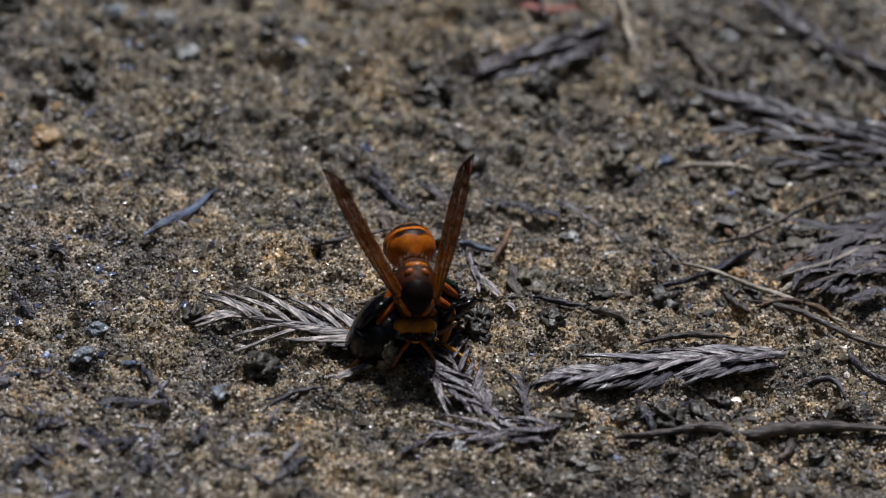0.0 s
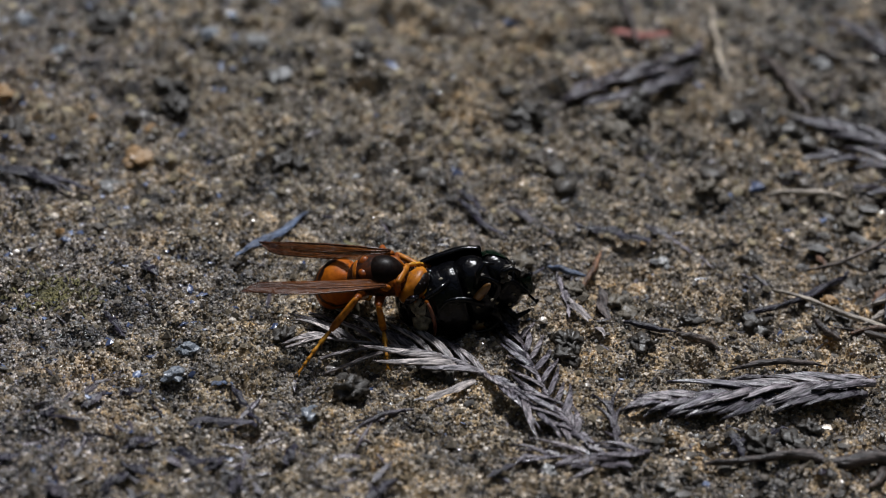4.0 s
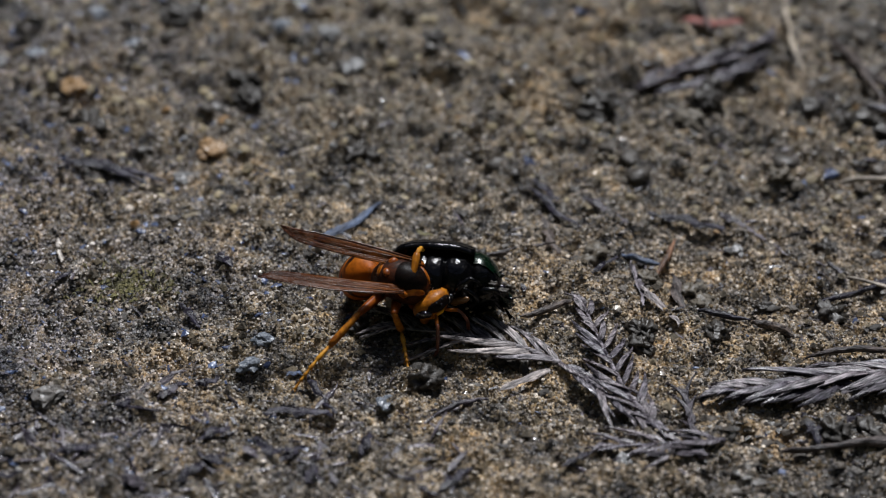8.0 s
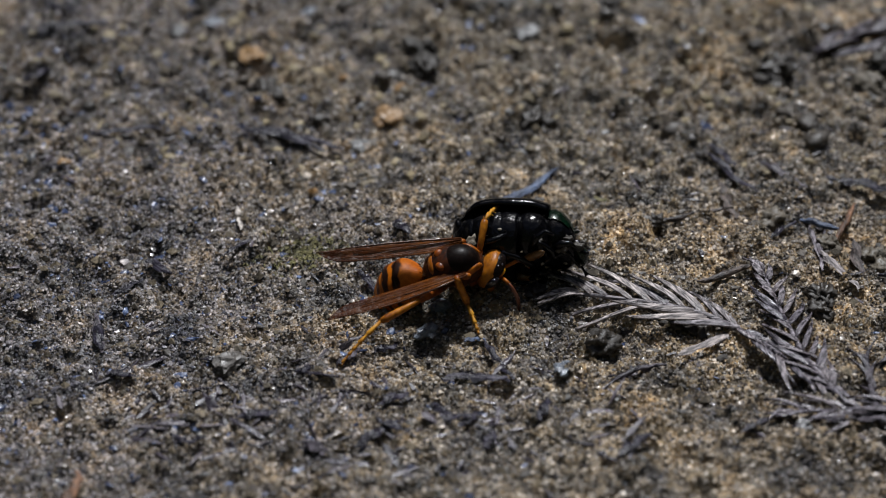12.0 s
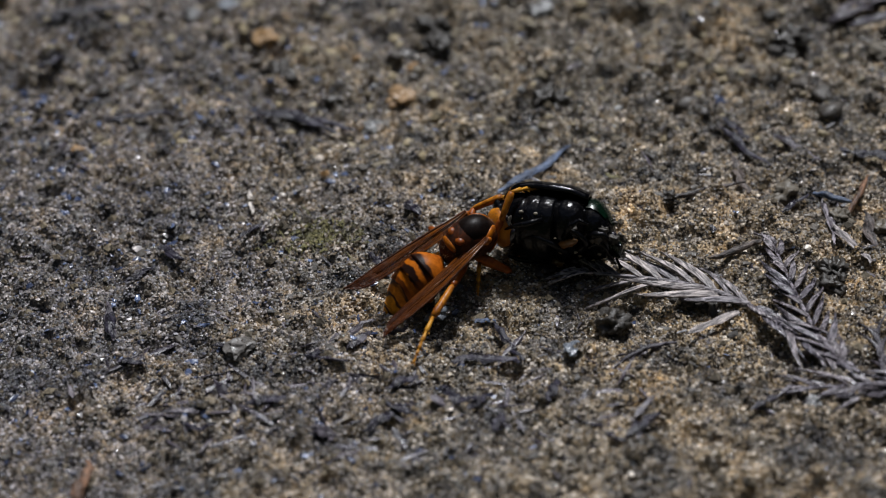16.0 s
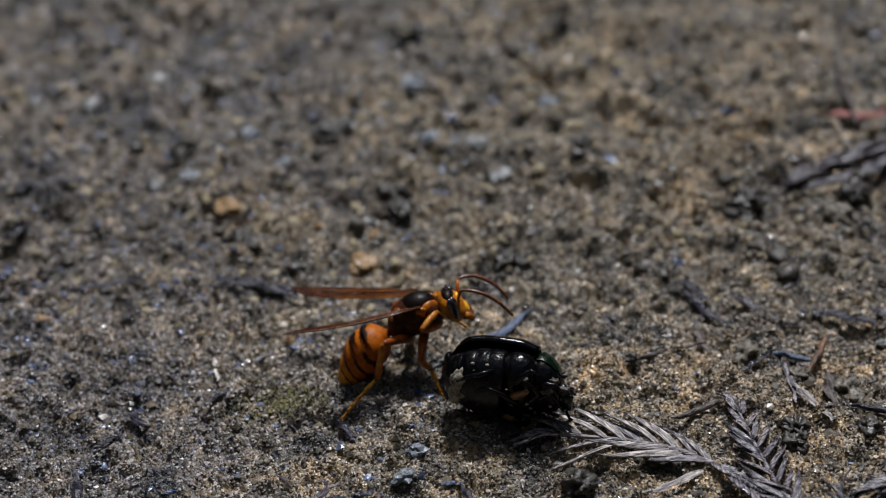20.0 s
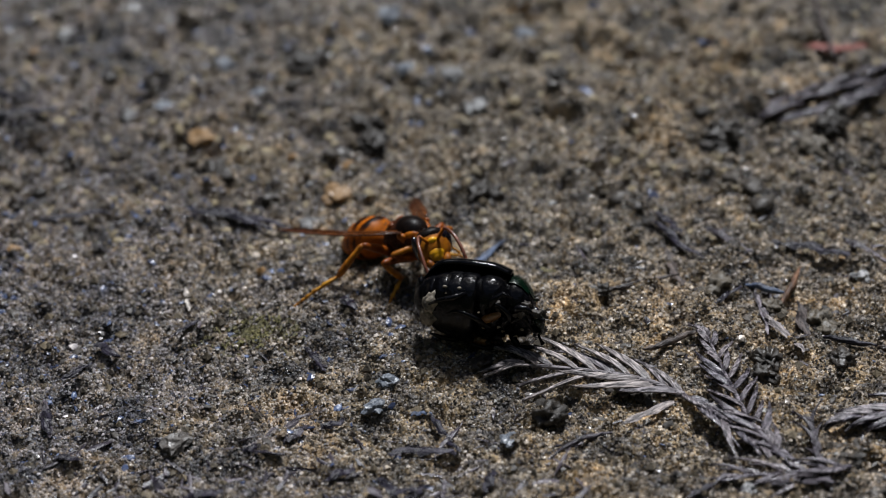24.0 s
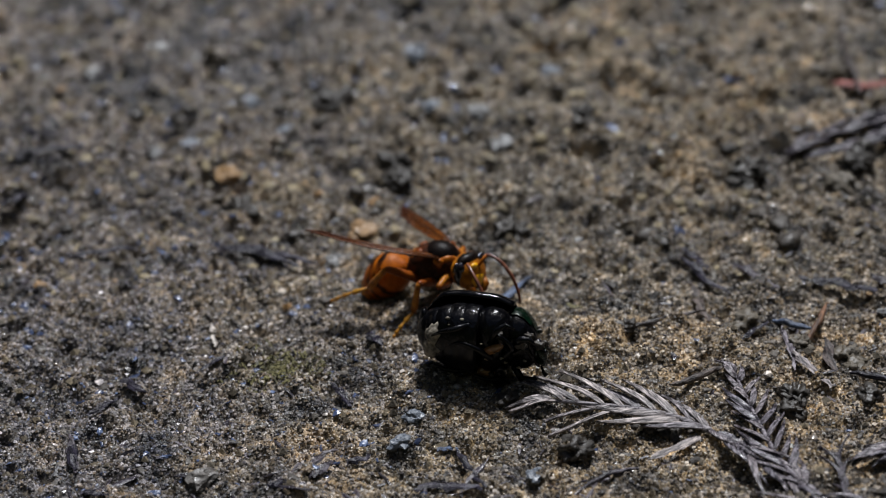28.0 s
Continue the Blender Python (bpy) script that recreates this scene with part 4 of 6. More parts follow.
# ---- how they move: seconds, place in millimetres, heading, pitch, roll ----
HORNET = [
    (0, 22.58, -32.18, 13.2, -88, -46, 0),
    (0.2, 19.71, -29.43, 12.7, -58, -36, 5),
    (0.4, 17.59, -27.88, 11.7, -36, -17, 10),
    (0.6, 12.94, -23.68, 10.2, -17, 0, 15),
    (0.8, 6.62, -26.47, 9.7, -4, 1, 22),
    (1, 6.1, -26.43, 9.7, -6, -3, 22),
    (1.4, 1.93, -24.16, 10.2, 2, 1, 25),
    (2, 1.97, -23.07, 9.7, 8, -4, 25),
    (2.5, 4.01, -21.15, 9.7, -6, 3, 25),
    (4.5, 3.96, -19.7, 10.7, -7, 2, 25),
    (5, 4.04, -20.93, 10.7, -10, -15, 25),
    (5.5, 4.97, -21.02, 10.7, -12, -9, 25),
    (6, 2.05, -22, 10.7, -8, -4, 25),
    (6.5, 2.39, -21.82, 10.7, -12, -5, 25),
    (7, 2.06, -21.72, 10.7, -14, -5, 22),
    (7.5, -2.4, -22.4, 10.1, -17, -10, 22),
    (8, -3.61, -23.04, 9.7, -22, -12, 20),
    (8.5, -5.8, -23.8, 5.5, -32, -24, 12),
    (9, -7.84, -27.41, 6, -24, -18, 12),
    (9.5, -9.49, -27.62, 6, -16, -12, 12),
    (10, -10, -28.67, 5.4, -32, -26, 10),
    (10.5, -8.88, -29.3, 6, -32, -26, 10),
    (11, -19.96, -29.94, 7.5, -2, 0, 22),
    (11.5, -23.98, -28.4, 7.5, 2, 4, 25),
    (12, -22.39, -25.46, 7.5, 8, 5, 25),
    (12.5, -20.84, -23.37, 7.5, 8, -3, 25),
    (14.5, -23.74, -22.39, 7.5, 4, -1, 25),
    (15, -23.55, -20.99, 7.5, 4, -5, 22),
    (15.5, -21.46, -25.03, 8, 22, -3, 20),
    (16, -21.67, -23.98, 8, 34, 10, 15),
    (16.5, -23.76, -23.7, 9.5, 56, 6, 5),
    (17, -25.21, -23.42, 10, 62, 15, 0),
    (17.5, -23.79, -16.89, 11, 44, 17, -5),
    (18, -21.7, -16.82, 13.8, 8, -1, -10),
    (18.5, -20.78, -13.71, 14.5, 14, 18, -12),
    (19, -25.88, -16.7, 14.5, 16, 24, -12),
    (19.5, -27.18, -11.44, 13, 2, 16, -10),
    (20, -25.39, -4.72, 11, 10, 18, -8),
    (20.5, -32.01, -2.64, 10, -14, 9, -5),
    (22.5, -23.53, -0.2, 8.5, -22, 8, -5),
    (23, -21.2, -0.9, 8.5, -18, 6, 0),
    (23.5, -24.83, -1.9, 8.5, -40, -2, 3),
    (24, -22.22, 1.31, 8.5, -38, 14, 0),
    (24.5, -22.28, -0.99, 8.5, -34, 4, 0),
    (25, -22.81, 0.14, 8.5, -36, 9, 0),
    (25.5, -25.57, 0.42, 8.5, -72, -2, 0),
    (26, -25.24, 2.2, 8.5, -64, 7, 0),
    (26.5, -25.05, 7.17, 8.5, -50, 6, 0),
    (27, -25.54, 7.32, 9, -38, 30, 0),
    (27.5, -23.32, 7.09, 8.5, -34, 16, -3),
    (28, -22.19, 4.52, 8.5, -14, 4, -4),
]
GASTER_ROWS = [  # seconds, droop, swing
    (0, 56, 8),
    (0.2, 48, -6),
    (0.4, 20, -6),
    (0.6, 16, -20),
    (0.8, 42, -30),
    (1, 50, -30),
    (1.4, 50, -30),
    (2, 52, -24),
    (2.5, 52, -24),
    (4.5, 58, -34),
    (5, 58, -34),
    (5.5, 58, -34),
    (6, 58, -34),
    (6.5, 58, -34),
    (7, 58, -34),
    (7.5, 58, -34),
    (8, 58, -34),
    (8.5, 58, -34),
    (9, 34, -30),
    (9.5, 34, -30),
    (10, 34, -30),
    (10.5, 34, -30),
    (11, 34, -30),
    (11.5, 34, -12),
    (12, 38, -4),
    (12.5, 44, 4),
    (14.5, 48, 0),
    (15, 32, 10),
    (15.5, 22, 4),
    (16, 18, 2),
    (16.5, 36, 4),
    (17, 40, 10),
    (17.5, 42, 4),
    (18, 61, 0),
    (18.5, 50, -8),
    (19, 48, -12),
    (19.5, 34, -22),
    (20, 16, -2),
    (20.5, 24, -16),
    (22.5, 12, -6),
    (23, -2, -4),
    (23.5, 14, -12),
    (24, 2, -4),
    (24.5, 8, -12),
    (25, 8, -6),
    (25.5, 18, 2),
    (26, 8, -4),
    (26.5, 22, -4),
    (27, 2, -12),
    (27.5, 4, -6),
    (28, 26, -16),
]
HEAD_ROWS = [  # seconds, nod, turn
    (0, -25, 0),
    (0.2, -25, 0),
    (0.4, -25, 0),
    (0.6, -20, 0),
    (0.8, -18, 0),
    (1, -18, 0),
    (1.4, -18, 0),
    (2, -28, -24),
    (2.5, -28, -24),
    (4.5, -28, -24),
    (5, -28, -24),
    (5.5, -28, -24),
    (6, -28, -24),
    (6.5, -28, -24),
    (7, -28, -24),
    (7.5, -28, -24),
    (8, -28, -24),
    (8.5, -28, -24),
    (9, -28, -24),
    (9.5, -28, -24),
    (10, -28, -24),
    (10.5, -28, -24),
    (11, -28, -24),
    (11.5, -28, -24),
    (12, -28, -24),
    (12.5, -28, -24),
    (14.5, -28, -24),
    (15, -28, -24),
    (15.5, -15, 0),
    (16, -15, -10),
    (16.5, -10, -30),
    (17, -5, -50),
    (17.5, -5, -35),
    (18, -10, 0),
    (18.5, -20, 0),
    (19, -20, 0),
    (19.5, 10, -40),
    (20, 10, 0),
    (20.5, 10, -40),
    (22.5, 20, -32),
    (23, 20, -32),
    (23.5, 20, -32),
    (24, 20, -32),
    (24.5, 20, -32),
    (25, -4, -20),
    (25.5, -4, 0),
    (26, 10, -5),
    (26.5, 10, -15),
    (27, 10, -15),
    (27.5, 10, -32),
    (28, 10, -32),
]
WING_L = [  # seconds, spread, lift
    (0, 14, 8),
    (0.2, 26, 6),
    (0.4, 12, 14),
    (0.6, 14, 16),
    (0.8, 6, 4),
    (1, -4, 4),
    (1.4, -16, 12),
    (2, -18, 12),
    (2.5, 10, -12),
    (4.5, 6, -14),
    (5, -14, 0),
    (5.5, -10, 0),
    (6, 6, -8),
    (6.5, -8, 2),
    (7, -10, 4),
    (7.5, -10, 4),
    (8, -14, 4),
    (8.5, -20, 0),
    (9, -6, 6),
    (9.5, 0, 8),
    (10, -14, 2),
    (10.5, -16, 2),
    (11, 0, 6),
    (11.5, 2, 6),
    (12, 0, 4),
    (12.5, 0, 0),
    (14.5, -4, 2),
    (15, -8, -4),
    (15.5, 2, -10),
    (16, 2, -10),
    (16.5, 8, -24),
    (17, 2, -20),
    (17.5, 20, 4),
    (18, 30, 12),
    (18.5, 34, 2),
    (19, 34, 2),
    (19.5, 34, 2),
    (20, 24, 12),
    (20.5, 62, -8),
    (22.5, 50, -8),
    (23, 54, -14),
    (23.5, 40, -14),
    (24, 40, -14),
    (24.5, 50, -8),
    (25, 40, -6),
    (25.5, 32, 2),
    (26, 30, -2),
    (26.5, 30, -4),
    (27, 42, 2),
    (27.5, 50, -8),
    (28, 50, -8),
]
WING_R = [
    (0, 30, 8),
    (0.2, 28, 30),
    (0.4, 20, 6),
    (0.6, 8, 10),
    (0.8, 14, 4),
    (1, 16, 4),
    (1.4, 20, 4),
    (2, 16, 0),
    (2.5, 10, 10),
    (4.5, 12, 4),
    (5, 18, -2),
    (5.5, 18, 2),
    (6, 12, 8),
    (6.5, 18, 4),
    (7, 20, 2),
    (7.5, 20, 2),
    (8, 22, 2),
    (8.5, 32, -2),
    (9, 18, 2),
    (9.5, 10, 6),
    (10, 26, 0),
    (10.5, 28, 0),
    (11, 12, 2),
    (11.5, 12, 4),
    (12, 12, 0),
    (12.5, 16, -2),
    (14.5, 14, 0),
    (15, 22, -8),
    (15.5, 12, -18),
    (16, 10, -10),
    (16.5, 8, -18),
    (17, 14, -2),
    (17.5, 8, 20),
    (18, 24, 16),
    (18.5, -2, 26),
    (19, 2, 24),
    (19.5, 6, 24),
    (20, 6, 14),
    (20.5, 16, 18),
    (22.5, 16, 14),
    (23, 16, 16),
    (23.5, 22, 12),
    (24, 20, 4),
    (24.5, 14, 8),
    (25, 30, 10),
    (25.5, 28, 2),
    (26, 34, -2),
    (26.5, 50, -2),
    (27, 24, 8),
    (27.5, 38, 10),
    (28, 12, 16),
]
BEETLE = [
    (0, 22.63, -27.47, 5.1, 35, 8, -60),
    (0.2, 21.31, -27.25, 5.1, 27, 8, -60),
    (0.4, 20.98, -27.22, 5.8, 30, 20, -60),
    (0.6, 21.28, -24.34, 5.8, 20, 25, -70),
    (0.8, 18.69, -21.46, 6.1, 15, 36, -75),
    (1, 18.13, -21.66, 6.6, 14, 42, -86),
    (1.4, 14.75, -22.66, 6.6, 14, 40, -88),
    (2, 16.57, -19.32, 6.3, 12, 22, -88),
    (2.5, 14.75, -22.81, 6.3, 12, 26, -88),
    (4.5, 18.22, -15.82, 6.3, 8, 14, -88),
    (5, 17.96, -18.06, 6.3, 8, 14, -88),
    (5.5, 17.42, -18.19, 6.3, 8, 14, -88),
    (6, 14.96, -18.36, 6.3, 4, 8, -88),
    (6.5, 11.51, -16.22, 6.3, 2, 4, -70),
    (7, 9.69, -16.15, 6.3, 0, 4, -70),
    (7.5, 8.03, -17.67, 6.3, -4, 0, -72),
    (8, 3.6, -18.67, 6.8, -6, 0, -66),
    (8.5, 1.84, -21.07, 7.3, -6, 0, -62),
    (9, 3.21, -23.67, 7.3, -8, 0, -62),
    (9.5, 1.94, -24.5, 7.3, -8, -2, -62),
    (10, 1.87, -22.93, 7.3, -8, -2, -62),
    (10.5, 0.64, -21.16, 7.3, -6, 0, -62),
    (11, -6.54, -18.5, 6.8, 4, 4, -72),
    (11.5, -10.96, -17.09, 6.8, 2, 2, -72),
    (12, -12.01, -17.39, 6.8, -4, 0, -72),
    (12.5, -8.56, -17.63, 6.8, -8, -2, -72),
    (14.5, -6.61, -19.9, 6.8, -12, -3, -72),
    (15, -8.09, -19.75, 6.8, -12, -3, -72),
    (15.5, -5.56, -21.99, 6.8, -12, -3, -72),
    (16, -7.56, -19.08, 6.8, -12, -3, -72),
    (16.5, -9.85, -19.73, 6.8, -12, -3, -72),
    (17, -11.34, -19.77, 6.8, -12, -3, -72),
    (17.5, -10.66, -20.29, 7.5, -11, -4, -76),
    (18, -10.32, -21.47, 7.5, -11, -4, -76),
    (18.5, -10.61, -18.73, 7.5, -11, -4, -76),
    (19, -10.99, -19.44, 7.5, -11, -4, -76),
    (19.5, -9.74, -19.12, 7.5, -11, -4, -76),
    (20, -9.73, -17.9, 7.5, -11, -4, -76),
    (20.5, -9.84, -18.17, 7.5, -11, -4, -76),
    (22.5, -9.72, -16.33, 7.5, -11, -4, -76),
    (23, -9.7, -16.14, 7.5, -11, -4, -76),
    (23.5, -9.84, -15.93, 7.5, -11, -4, -76),
    (24, -9.6, -15.94, 7.5, -11, -4, -76),
    (24.5, -9.43, -16, 7.5, -11, -4, -76),
    (25, -10.33, -16.02, 7.5, -11, -4, -76),
    (25.5, -10.69, -16.33, 7.5, -11, -4, -76),
    (26, -11.26, -16.38, 7.5, -11, -4, -76),
    (26.5, -12.59, -15.08, 7.5, -11, -4, -76),
    (27, -13.1, -17.02, 7.5, -11, -4, -76),
    (27.5, -13.35, -15.33, 7.5, -11, -4, -76),
    (28, -13.19, -14.83, 7.5, -11, -4, -76),
]
FOOT_RH = [  # seconds, where the foot stands
    (4.5, -9.2, -34.36),
    (5, -11.57, -36.55),
    (5.5, -11.06, -36.26),
    (6, -10.34, -37.91),
    (6.5, -9.69, -36.1),
    (7, -13.88, -36.21),
    (7.5, -15.91, -37.64),
    (8, -19.32, -38.42),
    (8.5, -29.34, -29.83),
    (9, -27.52, -40),
    (9.5, -29.17, -26.12),
    (10, -25.82, -25.03),
    (10.5, -28.7, -35.75),
    (11.5, -38.72, -40.54),
    (12, -38.54, -40.94),
    (12.5, -35.5, -45.05),
    (14.5, -41.42, -39.19),
    (15, -36.36, -38.56),
    (15.5, -39.68, -39.15),
    (16, -30.22, -50.45),
    (16.5, -22.14, -43.76),
    (17, -7.06, -40.09),
    (17.5, -21.62, -37.76),
    (18.5, -30.64, -28.98),
    (19, -30.26, -25.41),
    (19.5, -40.74, -19.4),
    (20, -36.86, -18.07),
    (20.5, -39.33, -20.74),
    (22.5, -42.84, -8.22),
    (23, -42.47, -7.87),
    (23.5, -42.15, -7.46),
    (24, -40.91, -6.69),
    (24.5, -42.34, -7.76),
    (25, -42.28, -7.65),
    (25.5, -44.58, 5.99),
    (26, -44.51, 7.96),
    (26.5, -44.19, 7.01),
    (27, -42.08, 6.27),
    (27.5, -42.14, 5.53),
    (28, -41.31, 4.12),
]
FOOT_RM = [
    (5, 9.47, -32.83),
    (12.5, -20.93, -36.75),
    (14.5, -15.48, -35.86),
    (15, -12.34, -36.67),
    (16, -20.42, -29.31),
    (22.5, -23.07, -6.2),
    (23, -28.07, -11.77),
    (24.5, -28.4, -12.57),
    (25, -29.41, -10.92),
    (25.5, -35.03, -8),
    (26, -34.81, -8.68),
    (26.5, -30.43, -3.02),
    (28, -29.66, -6.93),
]
FOOT_LH = [
    (17, -41.22, -33.08),
    (17.5, -39.68, -31.66),
]
CASE_R = [(0, 0), (25.9, 0), (26.4, 8), (26.7, 22), (27.0, 45), (27.2, 30), (27.5, 3), (28.0, 0)]


def body_pose(x, y, z, az, pitch, roll):
    return pose(x * MM, y * MM, z * MM, roll, -pitch, az)


def bones(hip, foot, l1, l2, l3, out, up0):
    """Poses of thigh, shank and foot (the last two in the thigh's space) that carry the toe there; the knee points up and out, the foot lies low."""
    d = foot - hip
    flat = (d - up0 * d.dot(up0)).normalized()
    ankle = foot - (flat * 0.86 - up0 * 0.4).normalized() * l3
    d = ankle - hip
    r = min(max(d.length, abs(l1 - l2) + 1.2), l1 + l2 - 0.15)
    d.normalize()
    a = (l1 * l1 - l2 * l2 + r * r) / (2 * r)
    h = math.sqrt(max(l1 * l1 - a * a, 0))
    pole = Vector((0, out * 0.6, 1.0 if out < 0 else -0.2))
    up = (pole - d * pole.dot(d)).normalized()
    knee, end = hip + d * a + up * h, hip + d * r

    def frame_at(o, to, top):
        x = (to - o).normalized()
        z = (top - x * top.dot(x)).normalized()
        y = z.cross(x)
        m = Matrix((x, y, z)).transposed().to_4x4()
        m.translation = o * MM
        return m

    thigh = frame_at(hip, knee, up)
    back = thigh.inverted()
    return thigh, back @ frame_at(knee, end, up), back @ frame_at(end, foot, up0)


def beetle_at(t):
    return min(BEETLE, key=lambda r: abs(r[0] - t))[1:]


def motions():
    root, abdomen, head, wings, legs = HORNET_PARTS
    bodies = [(t, body_pose(*r)) for t, *r in HORNET]
    walk(root, bodies)
    walk(abdomen, [(t, pose(*(WAIST * MM), 0, -droop, swing)) for t, droop, swing in GASTER_ROWS])
    walk(head, [(t, pose(*(NECK * MM), 0, -nod, turn)) for t, nod, turn in HEAD_ROWS])
    for s, side, rows in ((1, "L", WING_L), (-1, "R", WING_R)):
        walk(wings[side], [(t, pose(WING_BASE.x * MM, s * WING_BASE.y * MM, WING_BASE.z * MM, 0, 0, -s * spread) @ pose(0, 0, 0, s * 10, lift, 0)) for t, spread, lift in rows])
    stands = {"RH": FOOT_RH, "RM": FOOT_RM, "LH": FOOT_LH}
    for side, s in (("L", 1), ("R", -1)):
        for key, (hip, l1, l2, l3, rest) in LEGS.items():
            known = {t: (x, y) for t, x, y in stands.get(side + key, [])}
            hip = Vector((hip[0], hip[1] * s, hip[2]))
            last, feet = None, []
            for (t, m), row in zip(bodies, HORNET):
                heading = Matrix.Rotation(radians(row[4]), 3, "Z")
                home = Vector(row[1:4]) + heading @ Vector((rest[0], rest[1] * s, 0))
                if key == "F" and 0.5 < t < 19.2:
                    grip = body_pose(*beetle_at(t)) @ (Vector((-1.8, -0.8, 4.8) if s > 0 else (-4.2, -4.6, 2.8)) * MM)
                    foot = Vector(beetle_at(t)[:3]) + Vector((0.2, 0.2, 6.3)) if s < 0 and 17.8 < t < 18.7 else grip / MM
                elif key == "M" and s > 0 and 4.2 < t < 17.2:
                    foot = body_pose(*beetle_at(t)) @ (Vector((-5.6, 0.6, 4.6)) * MM) / MM
                elif key == "M" and s < 0 and 17.8 < t < 18.7:
                    foot = Vector(beetle_at(t)[:3]) + Vector((-1.8, -7.2, 2.6))
                elif key == "F":
                    foot = m @ (Vector((7.0, 3.4 * s, -3.8)) * MM) / MM
                elif t in known:
                    foot = Vector((*known[t], 0.3))
                else:
                    foot = Vector((home.x, home.y, 0.3)) if last is None or (last.xy - home.xy).length > 3.5 else last
                last = foot
                feet.append(foot)
            upper, lower, toes = [], [], []
            for k, (t, m) in enumerate(bodies):  # each leg is solved between the rows as well
                n = 1 if k + 1 == len(bodies) else max(2, round((bodies[k + 1][0] - t) / 0.2))
                for i in range(n):
                    u = i / n
                    here, foot, now = m, feet[k], t
                    if i:
                        t2, m2 = bodies[k + 1]
                        here = m.lerp(m2, u)
                        foot = feet[k].lerp(feet[k + 1], u) + Vector((0, 0, min(2.0, (feet[k + 1] - feet[k]).length * 0.2) * math.sin(math.pi * u) if key != "F" else 0))
                        now = t + (t2 - t) * u
                    up0 = here.to_3x3().inverted() @ Vector((0, 0, 1))
                    a, b, c = bones(hip, here.inverted() @ (foot * MM) / MM, l1, l2, l3, s, up0.normalized())
                    upper.append((now, a)), lower.append((now, b)), toes.append((now, c))
            for bone, rows in zip(legs[side + key], (upper, lower, toes)):
                walk(bone, rows)
    dead, cases = BEETLE_PARTS
    walk(dead, [(t, body_pose(*r)) for t, *r in BEETLE])
    for side, (c, hinge) in cases.items():
        rest = pose(*(Vector(hinge) * MM))
        walk(c, [(t, rest @ pose(0, 0, 0, 0, a, 0)) for t, a in CASE_R] if side == "R" else [(0, rest), (28, rest)])


HORNET_PARTS, BEETLE_PARTS = hornet(), beetle()


# ---- litter on the soil (places in millimetres) ----
def rest_z(x, y, r=1.5):
    i0, i1 = np.searchsorted(GX, (x - r, x + r))
    j0, j1 = np.searchsorted(GY, (y - r, y + r))
    patch = HGT[max(i0, 0):max(i1, 1), max(j0, 0):max(j1, 1)]
    return float(np.percentile(patch, 70)) if patch.size else 0.0


def stick(name, points, r, mat, label, category, lift=0.0, flat=1.0):
    """A twig, stalk, splinter or curled leaf along a line on the soil."""
    line = smooth_line([(x, y, 0) for x, y in points], 6)
    mid = line[len(line) // 2]
    head = line[-1] - line[0]
    turn = math.atan2(head.y, head.x)
    back = Matrix.Rotation(-turn, 3, "Z")
    base = sum(rest_z(p.x, p.y) for p in (line[0], mid, line[-1])) / 3 + r * flat * 0.8 + 0.25 + lift
    seed = Vector((mid.x * 0.7, mid.y * 0.9, 0))
    pts, radii = [], []
    for k, p in enumerate(line):
        u = k / (len(line) - 1)
        wob = Vector((0, noise.noise(seed + Vector((u * 5, 0, 0))), noise.noise(seed + Vector((0, u * 5, 3))))) * r * 0.9
        if lift:
            wob.z -= lift * (2 * u - 1) ** 2 * 0.9
        pts.append(back @ (p - mid) + wob)
        ends = min(1.0, 0.3 + 2.2 * min(u, 1 - u)) if flat == 1.0 else min(1.0, 0.1 + 3.0 * u, 0.25 + 1.6 * (1 - u)) * 0.85
        radii.append(r * ends * (1 + 0.35 * noise.noise(seed + Vector((u * 9, 7, 0)))))
    if flat < 1.0:  # a little longer than its line, with torn tips
        pts = [Vector((p.x * 1.18, p.y, p.z)) for p in pts]
    bm = tube(bmesh.new(), pts, radii, 9 if flat == 1.0 else 6)
    for v in bm.verts:
        v.co.z *= flat * 0.75 if flat < 1.0 else 1.0
        v.co += Vector((0.3, 1, 0.8)) * noise.noise(v.co * 2200 + seed) * r * (0.3 if flat == 1.0 else 0.24) * MM
        v.co += Vector((0, 1, 1)) * noise.noise(Vector((v.co.x * 900, v.co.y * 5000, v.co.z * 5000)) + seed) * r * 0.3 * MM
    ob = part(name, bm, mat, smooth=flat == 1.0)
    ob.matrix_basis = Matrix.Translation((mid.x * MM, mid.y * MM, base * MM)) @ Matrix.Rotation(turn, 4, "Z")
    return tagged(ob, label, category)


def stone(name, x, y, r, mat, label, squash=0.7):
    k = int(abs(x * 13 + y * 7))
    bm = blob(bmesh.new(), (0, 0, 0), (r * 1.12, r * 0.9, r * squash), k, 0.3 if name == "pebble" else 0.4, 3 if name == "pebble" else 4)
    for v in bm.verts:
        f = Vector((k, 0, 0))
        if name == "pebble":
            v.co += v.co.normalized() * (noise.noise(v.co * 700 + f) * 0.16 + noise.noise(v.co * 1900 + f) * 0.1) * r * MM
        else:
            v.co += v.co.normalized() * (noise.noise(v.co * 1100 + f) * 0.3 + noise.noise(v.co * 3200 + f) * 0.22 + noise.noise(v.co * 7000 + f) * 0.14) * r * MM
    ob = part(name, bm, mat, smooth=name != "pebble")
    ob.matrix_basis = pose(x * MM, y * MM, (rest_z(x, y, r) + r * squash * (0.1 if name == "pebble" else 0.2)) * MM, 0, 0, k * 37 % 360)
    return tagged(ob, label, name.replace("_", " "))


